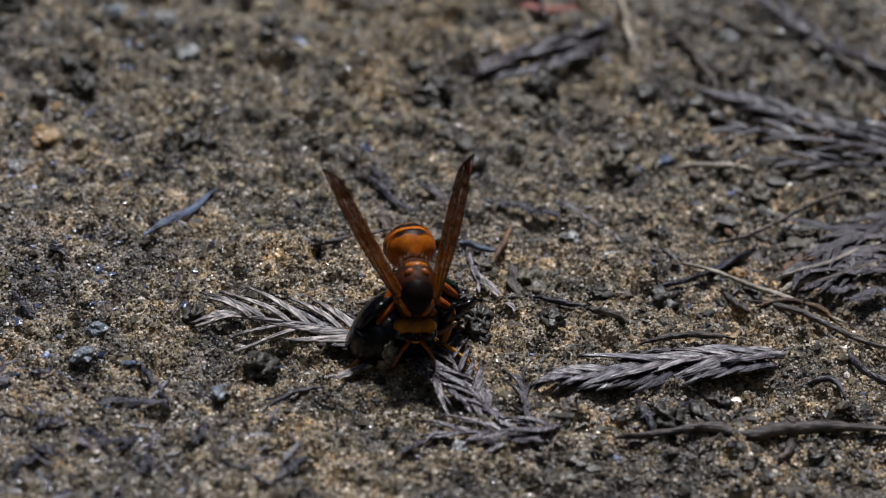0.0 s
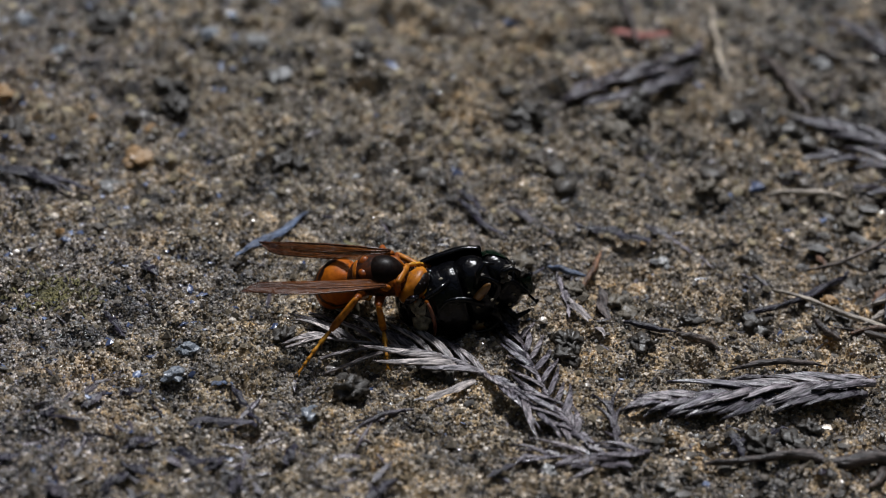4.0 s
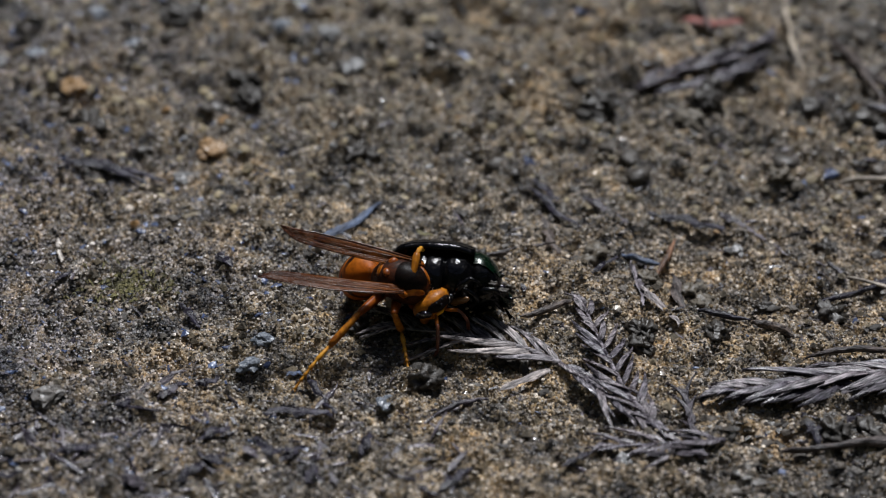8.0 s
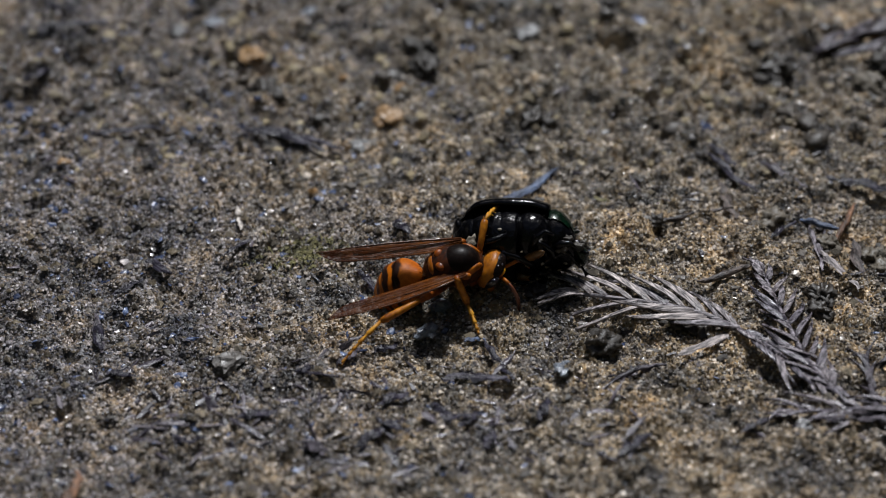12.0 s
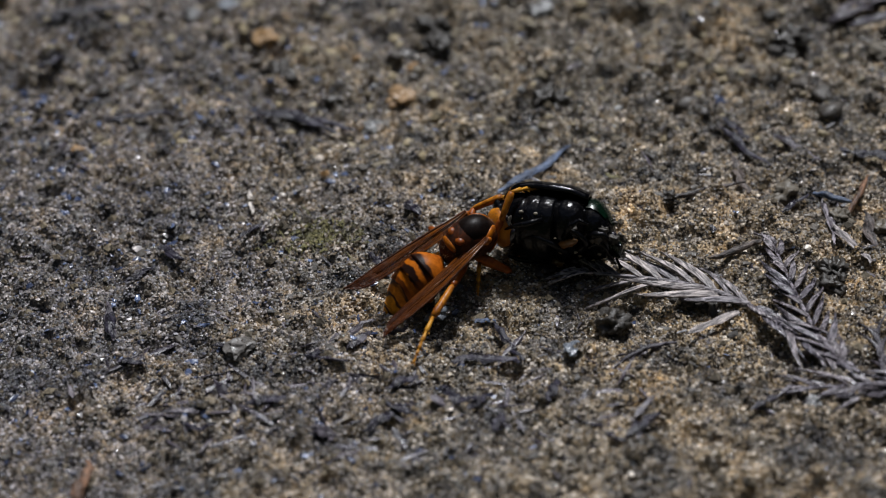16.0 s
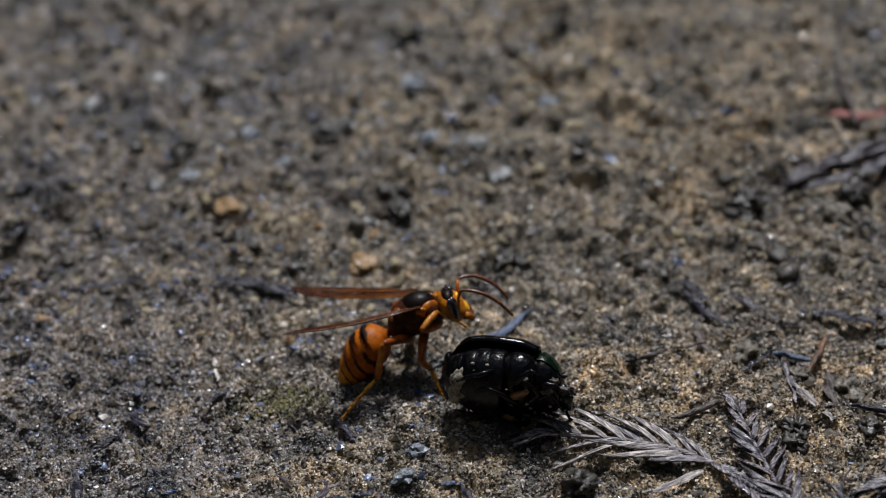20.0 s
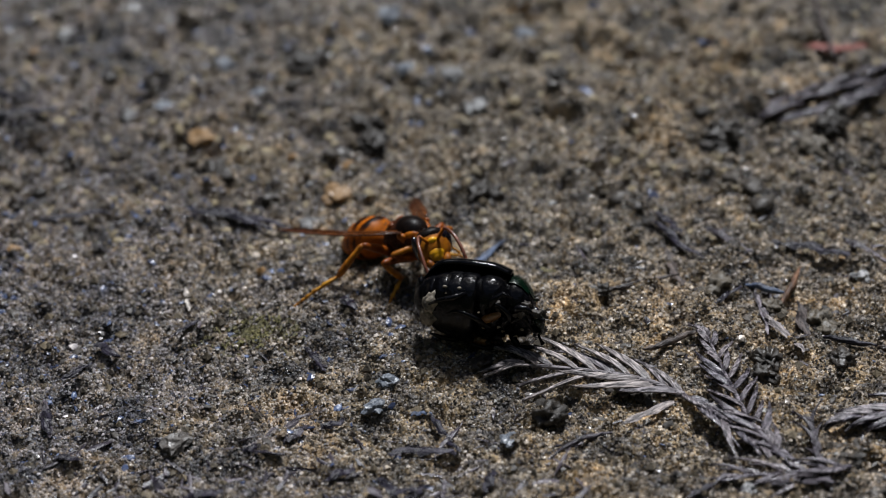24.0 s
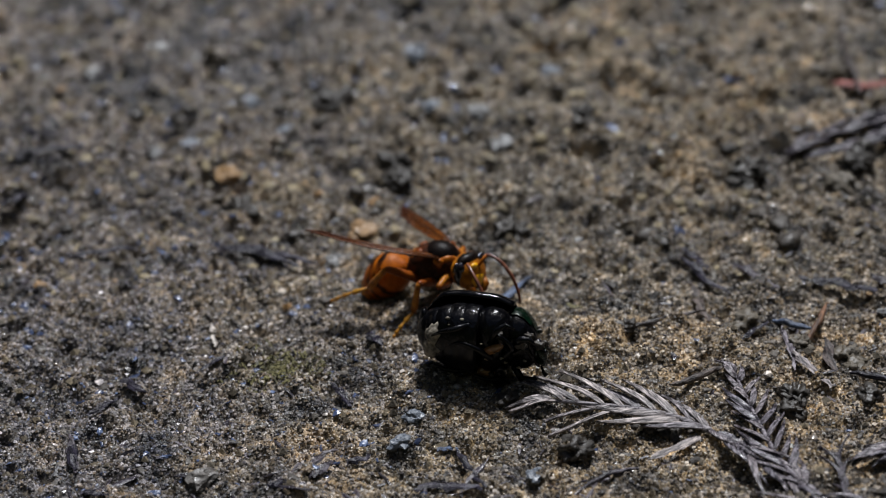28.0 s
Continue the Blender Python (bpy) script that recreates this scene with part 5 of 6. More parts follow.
def needle_mesh(seed, curve):
    """A flat curved needle along x, one unit of a millimetre long times ten, with a keel and rolled edges."""
    bm = bmesh.new()
    rows = []
    for i in range(11):
        u = i / 10
        w = 0.78 * math.sin(math.pi * (0.1 + 0.9 * u) ** 0.75) ** 0.8 * (1 - 0.25 * u) + 0.04
        bow = curve * u ** 1.7 * (0.8 + 0.2 * seed)
        lift = 0.7 * math.sin(math.pi * u) + 0.12 * math.sin(7 * u + seed)
        rows.append([bm.verts.new((u * 10 * MM, (bow + w * c) * MM, (lift + h * 0.5) * MM)) for c, h in ((-1, 0.0), (-0.75, 0.5), (-0.35, 0.1), (0, 0.75), (0.35, 0.1), (0.75, 0.5), (1, 0.0), (0, -0.5))])
    for a, b in zip(rows, rows[1:]):
        for j in range(8):
            bm.faces.new((a[j], b[j], b[(j + 1) % 8], a[(j + 1) % 8]))
    bm.faces.new(rows[0]), bm.faces.new(rows[-1][::-1])
    bmesh.ops.recalc_face_normals(bm, faces=bm.faces)
    me = bpy.data.meshes.new("needle")
    bm.to_mesh(me)
    bm.free()
    for p in me.polygons:
        p.use_smooth = True
    return me


NEEDLES = {}


def frond(points, count, first, last, angle, mat, label, lift=0.8, wide=1.0, skew=1.0, curve=4.6):
    """A conifer sprig: a stem with needles on both sides, from its base to its tip."""
    kind = (mat.name, curve)
    if kind not in NEEDLES:
        NEEDLES[kind] = []
        for k in range(3):
            me = needle_mesh(k, curve)
            me.materials.append(mat)
            NEEDLES[kind].append(me)
    line = smooth_line([(x, y, 0) for x, y in points], 8)
    mid = line[len(line) // 2]
    root = tagged(new("conifer_sprig"), label, "conifer sprig", "dry sprigs on the soil")
    base = max(0.2, sum(rest_z(p.x, p.y) for p in line[::6]) / len(line[::6]))
    root.location = (mid.x * MM, mid.y * MM, (base + lift) * MM)
    pts = [p - mid + Vector((0, 0, 0.25 * noise.noise(p * 0.3))) for p in line]
    part("stem", tube(bmesh.new(), pts, [0.62 * wide * (1 - 0.6 * k / len(pts)) for k in range(len(pts))], 8), mat, root)
    rng = random.Random(int(mid.x * 10) + 1000)
    for k in range(count * 2 + 1):
        u = 0.04 + 0.92 * k / (count * 2)
        i = min(int(u * (len(pts) - 1)), len(pts) - 2)
        p, d = pts[i], pts[i + 1] - pts[i]
        s = 0 if k == count * 2 else (1 if k % 2 else -1)
        long = (first + (last - first) * u) * rng.uniform(0.8, 1.15) * (0.8 + 0.4 * math.sin(math.pi * u)) * (1 - 0.45 * u ** 4)
        if s > 0:
            long *= skew
        if rng.random() < 0.07:
            continue
        ob = new("needle", rng.choice(NEEDLES[kind]))
        ob.parent = root
        a = math.degrees(math.atan2(d.y, d.x)) + s * angle * rng.uniform(0.8, 1.2) * (0.65 if s > 0 and skew > 1.2 else 1.0)
        m = pose(p.x * MM, p.y * MM, (p.z + rng.uniform(-0.1, 0.25)) * MM, rng.uniform(-28, 28), rng.uniform(-3, 7), a)
        ob.matrix_basis = m @ Matrix.Diagonal((long / 10, (-s or 1) * wide * rng.uniform(0.8, 1.1), wide, 1))
    return root


frond([(20.3, -32.2), (14.5, -28.6), (8.1, -26.4), (0.5, -25.0), (-4.5, -24.4)], 9, 11, 12, 36, GREYLEAF, "bleached grey dry conifer sprig with flat curved needles", lift=1.5, wide=0.95, skew=1, curve=2.6)
frond([(33.3, -46.2), (30.4, -40.4), (28.0, -32.3), (26.1, -24.6), (24.2, -16.0)], 11, 7, 6, 48, MIDLEAF, "small bleached sprig branching from a grey stem", lift=1.1, wide=0.85, skew=1, curve=3)
frond([(20.3, -32.2), (24.8, -36.7), (29.5, -42.5), (33.4, -47.1)], 7, 7, 6.5, 40, MIDLEAF, "grey-green lichen-covered stem joining two dry sprigs", lift=0.9, wide=0.85, skew=1, curve=3.6)
frond([(43.6, -49.1), (37.9, -49.8), (32.2, -50.6), (25.7, -51.0)], 10, 7, 6, 46, MIDLEAF, "ragged tuft of broken grey conifer needles", lift=0.8, wide=0.75, skew=1, curve=4.6)
frond([(40.0, -52.9), (39.3, -47.8), (38.9, -42.6), (38.8, -38.5)], 4, 5, 4, 30, DARKLEAF, "short broken dark conifer tip", lift=0.8, wide=0.9, skew=1, curve=4.6)
frond([(79.4, -31.4), (71.0, -32.4), (61.2, -34.1), (52.4, -36.7), (43.2, -38.7)], 9, 10, 9.5, 22, MIDLEAF, "grey conifer sprig with overlapping needles", lift=1.7, wide=1.1, skew=1, curve=0.9)
frond([(77.9, -33.6), (69.0, -34.5), (58.4, -36.5), (46.1, -39.3)], 10, 9, 8, 30, DARKLEAF, "damp dark grey conifer sprig lying on soil", lift=0.8, wide=0.9, skew=1, curve=1.2)
frond([(114.8, 29.7), (99.6, 33.8), (89.4, 38.8), (80.0, 43.0)], 11, 9, 8, 28, DARKLEAF, "damp dark grey conifer sprig lying on soil", lift=1.2, wide=1.1, skew=1, curve=1.8)
frond([(113.9, 25.5), (100.7, 29.0), (87.4, 32.3), (76.6, 32.7)], 9, 8, 8, 30, DARKLEAF, "damp dark grey conifer sprig lying on soil", lift=0.9, wide=1, skew=1, curve=1.8)
frond([(109.4, 22.7), (97.5, 22.2), (87.0, 23.4), (75.7, 26.4)], 7, 6, 7, 30, DARKLEAF, "damp dark grey conifer sprig lying on soil", lift=0.8, wide=0.9, skew=1, curve=1.8)
frond([(36.8, 48.3), (45.8, 54.6), (54.4, 59.9), (62.5, 67.4)], 8, 7, 7, 26, DARKLEAF, "damp dark grey conifer sprig lying on soil", lift=1.2, wide=1.2, skew=1, curve=1.8)
frond([(40.2, 46.6), (49.5, 50.9), (60.6, 59.3)], 6, 7, 6, 28, DARKLEAF, "damp dark grey conifer sprig lying on soil", lift=0.8, wide=1.1, skew=1, curve=1.8)
frond([(108.5, 9.1), (99.8, 3.8), (92.0, -2.8), (85.1, -10.8)], 9, 8, 8, 30, DARKLEAF, "damp dark grey conifer sprig lying on soil", lift=1.4, wide=0.8, skew=1, curve=1.8)
frond([(107.3, -5.4), (99.8, -5.7), (92.7, -9.0), (86.5, -13.1)], 7, 8, 7, 30, DARKLEAF, "damp dark grey conifer sprig lying on soil", lift=1, wide=0.8, skew=1, curve=1.8)
frond([(115.5, 52.4), (104.7, 61.7), (97.9, 71.6), (91.7, 79.6)], 7, 7, 7, 30, DARKLEAF, "damp dark grey conifer sprig lying on soil", lift=1, wide=1, skew=1, curve=1.8)
stick("splinter", [(-18.1, -0.1), (-14.8, 3.2), (-11.3, 6.6), (-7.7, 10.8)], 1.0, SLATE, "bluish-grey weathered splinter on damp soil", "splinter", lift=0, flat=0.6)
stick("splinter", [(-22.9, -44.1), (-18.8, -43.7), (-14.3, -44.0)], 1.0, CHAR, "blackened splinter of damp decayed wood", "splinter", lift=0, flat=0.5)
stick("splinter", [(-24.8, -51.8), (-23.3, -52.4), (-21.7, -53.5)], 0.9, CHAR, "blackened splinter of damp decayed wood", "splinter", lift=0.5, flat=0.5)
stick("splinter", [(-20.2, -55.2), (-18.9, -53.4), (-17.4, -52.0)], 0.9, CHAR, "blackened splinter of damp decayed wood", "splinter", lift=0.5, flat=0.5)
stick("splinter", [(-16.1, -60.0), (-15.7, -58.1), (-15.3, -56.6)], 0.9, CHAR, "blackened splinter of damp decayed wood", "splinter", lift=0.5, flat=0.5)
stick("splinter", [(-8.8, -53.9), (-8.5, -51.5), (-8.2, -49.6)], 0.9, CHAR, "blackened splinter of damp decayed wood", "splinter", lift=0.5, flat=0.5)
stick("splinter", [(2.5, -62.3), (4.5, -59.7), (6.5, -57.7)], 0.9, CHAR, "blackened splinter of damp decayed wood", "splinter", lift=0.5, flat=0.5)
stick("splinter", [(17.9, 19.0), (19.6, 16.5), (21.2, 13.4)], 0.9, CHAR, "blackened splinter of damp decayed wood", "splinter", lift=0.5, flat=0.5)
stick("splinter", [(-32.0, -51.8), (-30.2, -50.3), (-28.3, -49.4)], 0.9, CHAR, "blackened splinter of damp decayed wood", "splinter", lift=0.5, flat=0.5)
stick("splinter", [(-23.8, -55.3), (-21.7, -54.4), (-19.5, -54.0)], 0.9, CHAR, "blackened splinter of damp decayed wood", "splinter", lift=0.5, flat=0.5)
stick("twig", [(51.7, -50.4), (64.3, -49.3), (70.9, -49.9), (77.8, -48.7), (86.4, -48.2), (98.2, -48.2)], 1, BARK, "long grey-brown twig with a side stub", "twig", lift=0.9, flat=1)
stick("twig", [(78.0, -49.0), (77.1, -52.2), (75.2, -54.8)], 0.6, BARK, "side stub of a grey-brown twig", "twig", lift=0, flat=1)
stick("dead_leaf", [(48.5, 11.2), (51.6, 8.7), (54.5, 4.6)], 1, DARKLEAF, "dark grey shrivelled leaf on soil", "leaf", lift=0, flat=0.4)
stick("grass_stem", [(67.0, 84.5), (66.1, 71.8), (66.1, 62.6), (67.4, 53.8)], 0.45, STRAW, "pale thin dry grass stem", "grass stem", lift=2, flat=1)
stick("twig", [(74.9, 68.2), (78.2, 55.9), (80.5, 45.3)], 0.7, BARK, "grey-brown dry twig lying on soil", "twig", lift=1, flat=1)
stick("twig", [(72.5, 72.1), (76.9, 61.2), (84.3, 51.8), (91.4, 67.1)], 0.6, BARK, "grey-brown dry twig lying on soil", "twig", lift=1, flat=1)
stick("twig", [(82.4, 74.8), (89.8, 67.0), (101.5, 67.6)], 0.5, BARK, "grey-brown dry twig lying on soil", "twig", lift=1, flat=1)
stick("twig", [(97.5, 75.7), (104.3, 59.7), (110.9, 50.3)], 0.6, BARK, "grey-brown dry twig lying on soil", "twig", lift=1, flat=1)
stick("red_leaf", [(47.4, 73.2), (51.9, 72.2), (56.9, 73.3)], 1.4, REDLEAF, "faded red leaf scrap on soil", "leaf", lift=0, flat=0.4)
stick("stalk", [(66.3, -4.6), (74.4, -9.4), (83.4, -15.4), (91.6, -20.3)], 0.4, STRAW, "thin pale brown stalk across litter", "stalk", lift=0.8, flat=1)
stick("stalk", [(71.7, -2.0), (79.6, 0.6), (91.3, 9.2), (97.9, 13.6), (101.7, 8.8)], 0.35, BARK, "thin arched grey stalk over litter", "stalk", lift=1.5, flat=1)
stick("stalk", [(77.8, -16.7), (85.1, -16.1), (90.6, -21.4)], 0.5, RUST, "short rust-brown stalk among dark litter", "stalk", lift=0.6, flat=1)
stick("twig", [(84.6, -13.9), (93.5, -9.8), (105.9, -3.1)], 0.5, BARK, "grey-brown dry twig lying on soil", "twig", lift=1.2, flat=1)
stick("stalk", [(80.5, -11.0), (90.2, -7.6), (105.2, 2.4)], 0.4, STRAW, "thin pale brown stalk across litter", "stalk", lift=1.8, flat=1)
stick("twig", [(72.8, -13.5), (83.0, -17.7), (92.4, -25.4), (99.3, -26.6)], 0.45, BARK, "grey-brown dry twig lying on soil", "twig", lift=0.6, flat=1)
stick("splinter", [(60.3, -12.8), (69.9, -8.6), (79.2, -1.8)], 0.55, CHAR, "blackened splinter of damp decayed wood", "twig", lift=0, flat=1)
stick("straw", [(68.4, 19.0), (75.8, 20.0), (82.9, 19.3)], 0.5, STRAW, "pale straight dry straw on soil", "straw", lift=0.5, flat=1)
stick("bark_flake", [(75.9, 5.8), (76.5, 3.7), (76.5, 1.3)], 0.8, RUST, "small orange-brown bark flake on soil", "bark flake", lift=0, flat=0.5)
stick("stalk", [(80.4, -38.3), (85.9, -36.8), (87.3, -41.1)], 0.45, DARKLEAF, "dark bent stalk beside a sprig", "stalk", lift=0.4, flat=1)
stick("stalk", [(56.3, -32.1), (60.0, -30.4), (66.1, -30.2)], 0.45, DARKLEAF, "dark bent stalk beside a sprig", "stalk", lift=0.6, flat=1)
stick("stalk", [(90.1, -28.3), (91.7, -33.9), (97.0, -37.8)], 0.6, DARKLEAF, "dark bent stalk beside a sprig", "stalk", lift=0.6, flat=1)
stick("wood_chip", [(-58.8, -1.8), (-58.1, -4.6), (-57.5, -7.4)], 0.5, WHITECHIP, "white bleached wood chip on soil", "wood chip", lift=0, flat=0.6)
stick("splinter", [(-59.2, 20.7), (-52.8, 19.4), (-47.2, 15.8)], 1, CHAR, "blackened splinter of damp decayed wood", "splinter", lift=0.5, flat=0.5)
stick("splinter", [(-98.8, 48.7), (-93.9, 49.8), (-88.7, 49.5)], 1, CHAR, "blackened splinter of damp decayed wood", "splinter", lift=0.5, flat=0.5)
stick("splinter", [(-100.1, 34.7), (-97.0, 38.4)], 1, CHAR, "blackened splinter of damp decayed wood", "splinter", lift=0.5, flat=0.5)
stick("splinter", [(-33.5, -38.2), (-30.6, -36.2)], 1, CHAR, "blackened splinter of damp decayed wood", "splinter", lift=0.5, flat=0.5)
stick("splinter", [(-76.5, -32.7), (-74.9, -38.2)], 1, CHAR, "blackened splinter of damp decayed wood", "splinter", lift=0.5, flat=0.5)
stick("splinter", [(-100.5, 57.9), (-95.4, 55.8)], 1, CHAR, "blackened splinter of damp decayed wood", "splinter", lift=0.5, flat=0.5)
stick("splinter", [(-32.7, -7.3), (-30.5, -10.4)], 1, CHAR, "blackened splinter of damp decayed wood", "splinter", lift=0.5, flat=0.5)
stick("splinter", [(-71.3, -16.0), (-67.3, -19.0)], 1, CHAR, "blackened splinter of damp decayed wood", "splinter", lift=0.5, flat=0.5)
stick("twig", [(14.4, -20.7), (18.8, -18.9), (23.5, -15.4)], 0.5, BARK, "grey-brown dry twig lying on soil", "twig", lift=0, flat=1)
stick("twig", [(49.6, 91.9), (50.2, 80.9), (51.7, 68.1)], 0.6, BARK, "grey-brown dry twig lying on soil", "twig", lift=1, flat=1)
stick("green_leaf", [(-1.3, 3.8), (-0.4, 3.0), (0.9, 2.7)], 0.5, MOSS, "tiny bright green leaf scrap on soil", "leaf", lift=0, flat=0.5)
stick("needle", [(11.5, -38.3), (15.7, -34.9), (19.8, -32.6)], 0.9, GREYLEAF, "single loose grey conifer needle", "needle", lift=0.4, flat=0.4)
stick("dead_leaf", [(86.0, 4.1), (92.9, 2.9), (103.3, 2.2)], 1, DARKLEAF, "dark blade of dead leaf among litter", "leaf", lift=0.9, flat=0.4)
stick("dead_leaf", [(93.6, -0.1), (98.1, -0.1), (104.7, -0.1)], 1, DARKLEAF, "dark blade of dead leaf among litter", "leaf", lift=0.9, flat=0.4)
stick("dead_leaf", [(90.8, -4.9), (96.5, -3.6), (104.3, -2.1)], 1, DARKLEAF, "dark blade of dead leaf among litter", "leaf", lift=0.9, flat=0.4)
stick("dead_leaf", [(92.3, -10.0), (94.8, -7.7), (98.0, -5.4)], 1, DARKLEAF, "dark blade of dead leaf among litter", "leaf", lift=0.9, flat=0.4)
stick("dead_leaf", [(93.0, -10.7), (97.1, -10.1), (103.8, -8.9)], 1, DARKLEAF, "dark blade of dead leaf among litter", "leaf", lift=0.9, flat=0.4)
stick("dead_leaf", [(88.1, -14.1), (91.0, -13.4), (94.9, -12.6)], 1, DARKLEAF, "dark blade of dead leaf among litter", "leaf", lift=0.9, flat=0.4)
stick("dead_leaf", [(91.1, -8.6), (92.8, -5.9), (94.8, -3.1)], 1, DARKLEAF, "dark blade of dead leaf among litter", "leaf", lift=0.9, flat=0.4)
stick("dead_leaf", [(87.7, -6.1), (95.1, -1.1), (104.9, 5.7)], 1, DARKLEAF, "dark blade of dead leaf among litter", "leaf", lift=0.9, flat=0.4)
stick("dead_leaf", [(92.2, -16.6), (97.2, -14.2), (103.8, -13.2)], 1, DARKLEAF, "dark blade of dead leaf among litter", "leaf", lift=0.9, flat=0.4)
stick("dead_leaf", [(83.5, -8.1), (86.5, -5.4), (89.3, -2.2)], 1.6, RUST, "rust-brown dead leaf scrap among litter", "leaf", lift=0.5, flat=0.3)
stick("splinter", [(71.4, -6.7), (75.7, -3.5), (80.2, 0.5)], 0.8, CHAR, "blackened splinter of damp decayed wood", "splinter", lift=0, flat=0.6)
stick("stalk", [(80.4, -14.6), (86.0, -10.8), (91.0, -7.6)], 0.55, STRAW, "thin pale brown stalk across litter", "stalk", lift=0.8, flat=1)
stick("twig", [(72.9, -13.5), (74.8, -15.7), (76.5, -17.9)], 0.7, BARK, "grey-brown dry twig lying on soil", "twig", lift=0, flat=1)
stick("dead_leaf", [(18.8, 9.7), (19.9, 4.6), (21.0, -0.4)], 0.9, BARK, "narrow grey dead leaf on soil", "leaf", lift=0, flat=0.4)
stick("splinter", [(-41.9, -59.6), (-40.6, -60.9), (-39.3, -62.5)], 1.2, DARKLEAF, "purplish dark splinter of wet decayed wood", "splinter", lift=0, flat=0.55)
stick("splinter", [(-44.8, -44.7), (-43.7, -44.3), (-42.6, -43.7)], 0.8, CHAR, "purplish dark splinter of wet decayed wood", "splinter", lift=0, flat=0.55)
stick("splinter", [(-72.7, -44.7), (-70.6, -45.0), (-68.9, -44.9)], 0.8, CHAR, "purplish dark splinter of wet decayed wood", "splinter", lift=0, flat=0.55)
stone("pebble", 32.2, -33.4, 0.616, QUARTZ, "glinting pale quartz grain in soil", squash=0.55)
stone("pebble", 85.8, 68.5, 1.76, QSTONE, "pale rounded pebble in damp soil", squash=0.55)
stone("pebble", -36.4, 27.8, 2.112, OCHRE, "ochre-brown pebble in damp soil", squash=0.55)
stone("pebble", -13.2, 54.0, 1.76, QSTONE, "pale rounded pebble in damp soil", squash=0.55)
stone("pebble", -17.8, 64.9, 1.936, QSTONE, "pale rounded pebble in damp soil", squash=0.55)
stone("pebble", -26.2, 66.3, 1.6, BLUEGREY, "small grey pebble half sunk in soil", squash=0.55)
stone("pebble", 103.9, 60.2, 2.112, QSTONE, "pale rounded pebble in damp soil", squash=0.55)
stone("clod", 59.0, 20.5, 1.936, CRUMB, "brown crumbly clod of damp soil", squash=0.55)
stone("clod", 42.6, -9.8, 2.288, CRUMB, "brown crumbly clod of damp soil", squash=0.55)
stone("clod", 83.0, 13.7, 2.288, CRUMB, "brown crumbly clod of damp soil", squash=0.55)
stone("clod", 45.4, 37.2, 2.64, CRUMB, "brown crumbly clod of damp soil", squash=0.55)
stone("pebble", 76.4, -7.8, 1.32, OCHRE, "ochre-brown pebble in damp soil", squash=0.55)
stone("pebble", 50.1, 2.2, 1.32, QSTONE, "pale rounded pebble in damp soil", squash=0.55)
stone("pebble", -36.8, 28.9, 1.848, OCHRE, "ochre-brown pebble in damp soil", squash=0.55)
stone("pebble", -61.9, 45.8, 2.288, OCHRE, "ochre-brown pebble in damp soil", squash=0.55)
stone("pebble", -59.0, 35.5, 1.584, OCHRE, "ochre-brown pebble in damp soil", squash=0.55)
stone("pebble", -80.9, 92.5, 2.112, QSTONE, "pale rounded pebble in damp soil", squash=0.55)
stone("pebble", -91.7, 80.3, 2.112, QSTONE, "pale rounded pebble in damp soil", squash=0.55)
stone("pebble", -31.0, 89.9, 2.288, BLUEGREY, "small grey pebble half sunk in soil", squash=0.55)
stone("pebble", -53.1, 60.0, 1.496, BLUEGREY, "small grey pebble half sunk in soil", squash=0.55)
stone("clod", -14.0, 43.9, 1.496, CRUMB, "brown crumbly clod of damp soil", squash=0.55)
stone("pebble", -76.1, 54.5, 1.496, QSTONE, "pale rounded pebble in damp soil", squash=0.55)
stone("pebble", -40.5, 21.0, 1.76, QSTONE, "pale rounded pebble in damp soil", squash=0.55)
stone("pebble", -5.0, 77.1, 2.112, BLUEGREY, "small grey pebble half sunk in soil", squash=0.55)
stone("pebble", -60.5, 71.3, 1.936, BLUEGREY, "small grey pebble half sunk in soil", squash=0.55)
stone("clod", 26.9, -2.5, 2.64, CRUMB, "brown crumbly clod of damp soil", squash=0.55)
stone("clod", 43.5, -12.9, 1.936, CRUMB, "brown crumbly clod of damp soil", squash=0.55)
stone("clod", 35.1, -8.2, 1.76, CRUMB, "brown crumbly clod of damp soil", squash=0.55)
stone("clod", 87.9, 0.1, 2.112, CRUMB, "brown crumbly clod of damp soil", squash=0.55)
stone("pebble", -70.4, 58.3, 1.76, BLUEGREY, "small grey pebble half sunk in soil", squash=0.55)
stone("humus_clod", 63.3, -14.0, 2.244, HUMUS, "dark crumbly clod of humus", squash=0.65)
stone("humus_clod", 33.3, -21.7, 1.9448, HUMUS, "dark crumbly clod of humus", squash=0.65)
stone("humus_clod", -10.0, -23.5, 1.496, HUMUS, "dark crumbly clod of humus", squash=0.65)
stone("humus_clod", 52.9, -14.8, 1.496, HUMUS, "dark crumbly clod of humus", squash=0.65)
stone("humus_clod", -31.3, 42.4, 2.244, HUMUS, "dark crumbly clod of humus", squash=0.65)
stone("humus_clod", 1.3, 61.8, 2.244, HUMUS, "dark crumbly clod of humus", squash=0.65)
stone("humus_clod", -32.0, 47.0, 2.992, HUMUS, "dark crumbly clod of humus", squash=0.65)
stone("humus_clod", 30.0, 43.1, 2.244, HUMUS, "dark crumbly clod of humus", squash=0.65)
stone("humus_clod", 47.9, 43.0, 2.3936, HUMUS, "dark crumbly clod of humus", squash=0.65)
stone("humus_clod", 28.8, 40.1, 2.244, HUMUS, "dark crumbly clod of humus", squash=0.65)
stone("humus_clod", 33.8, -21.4, 1.7952, HUMUS, "dark crumbly clod of humus", squash=0.65)
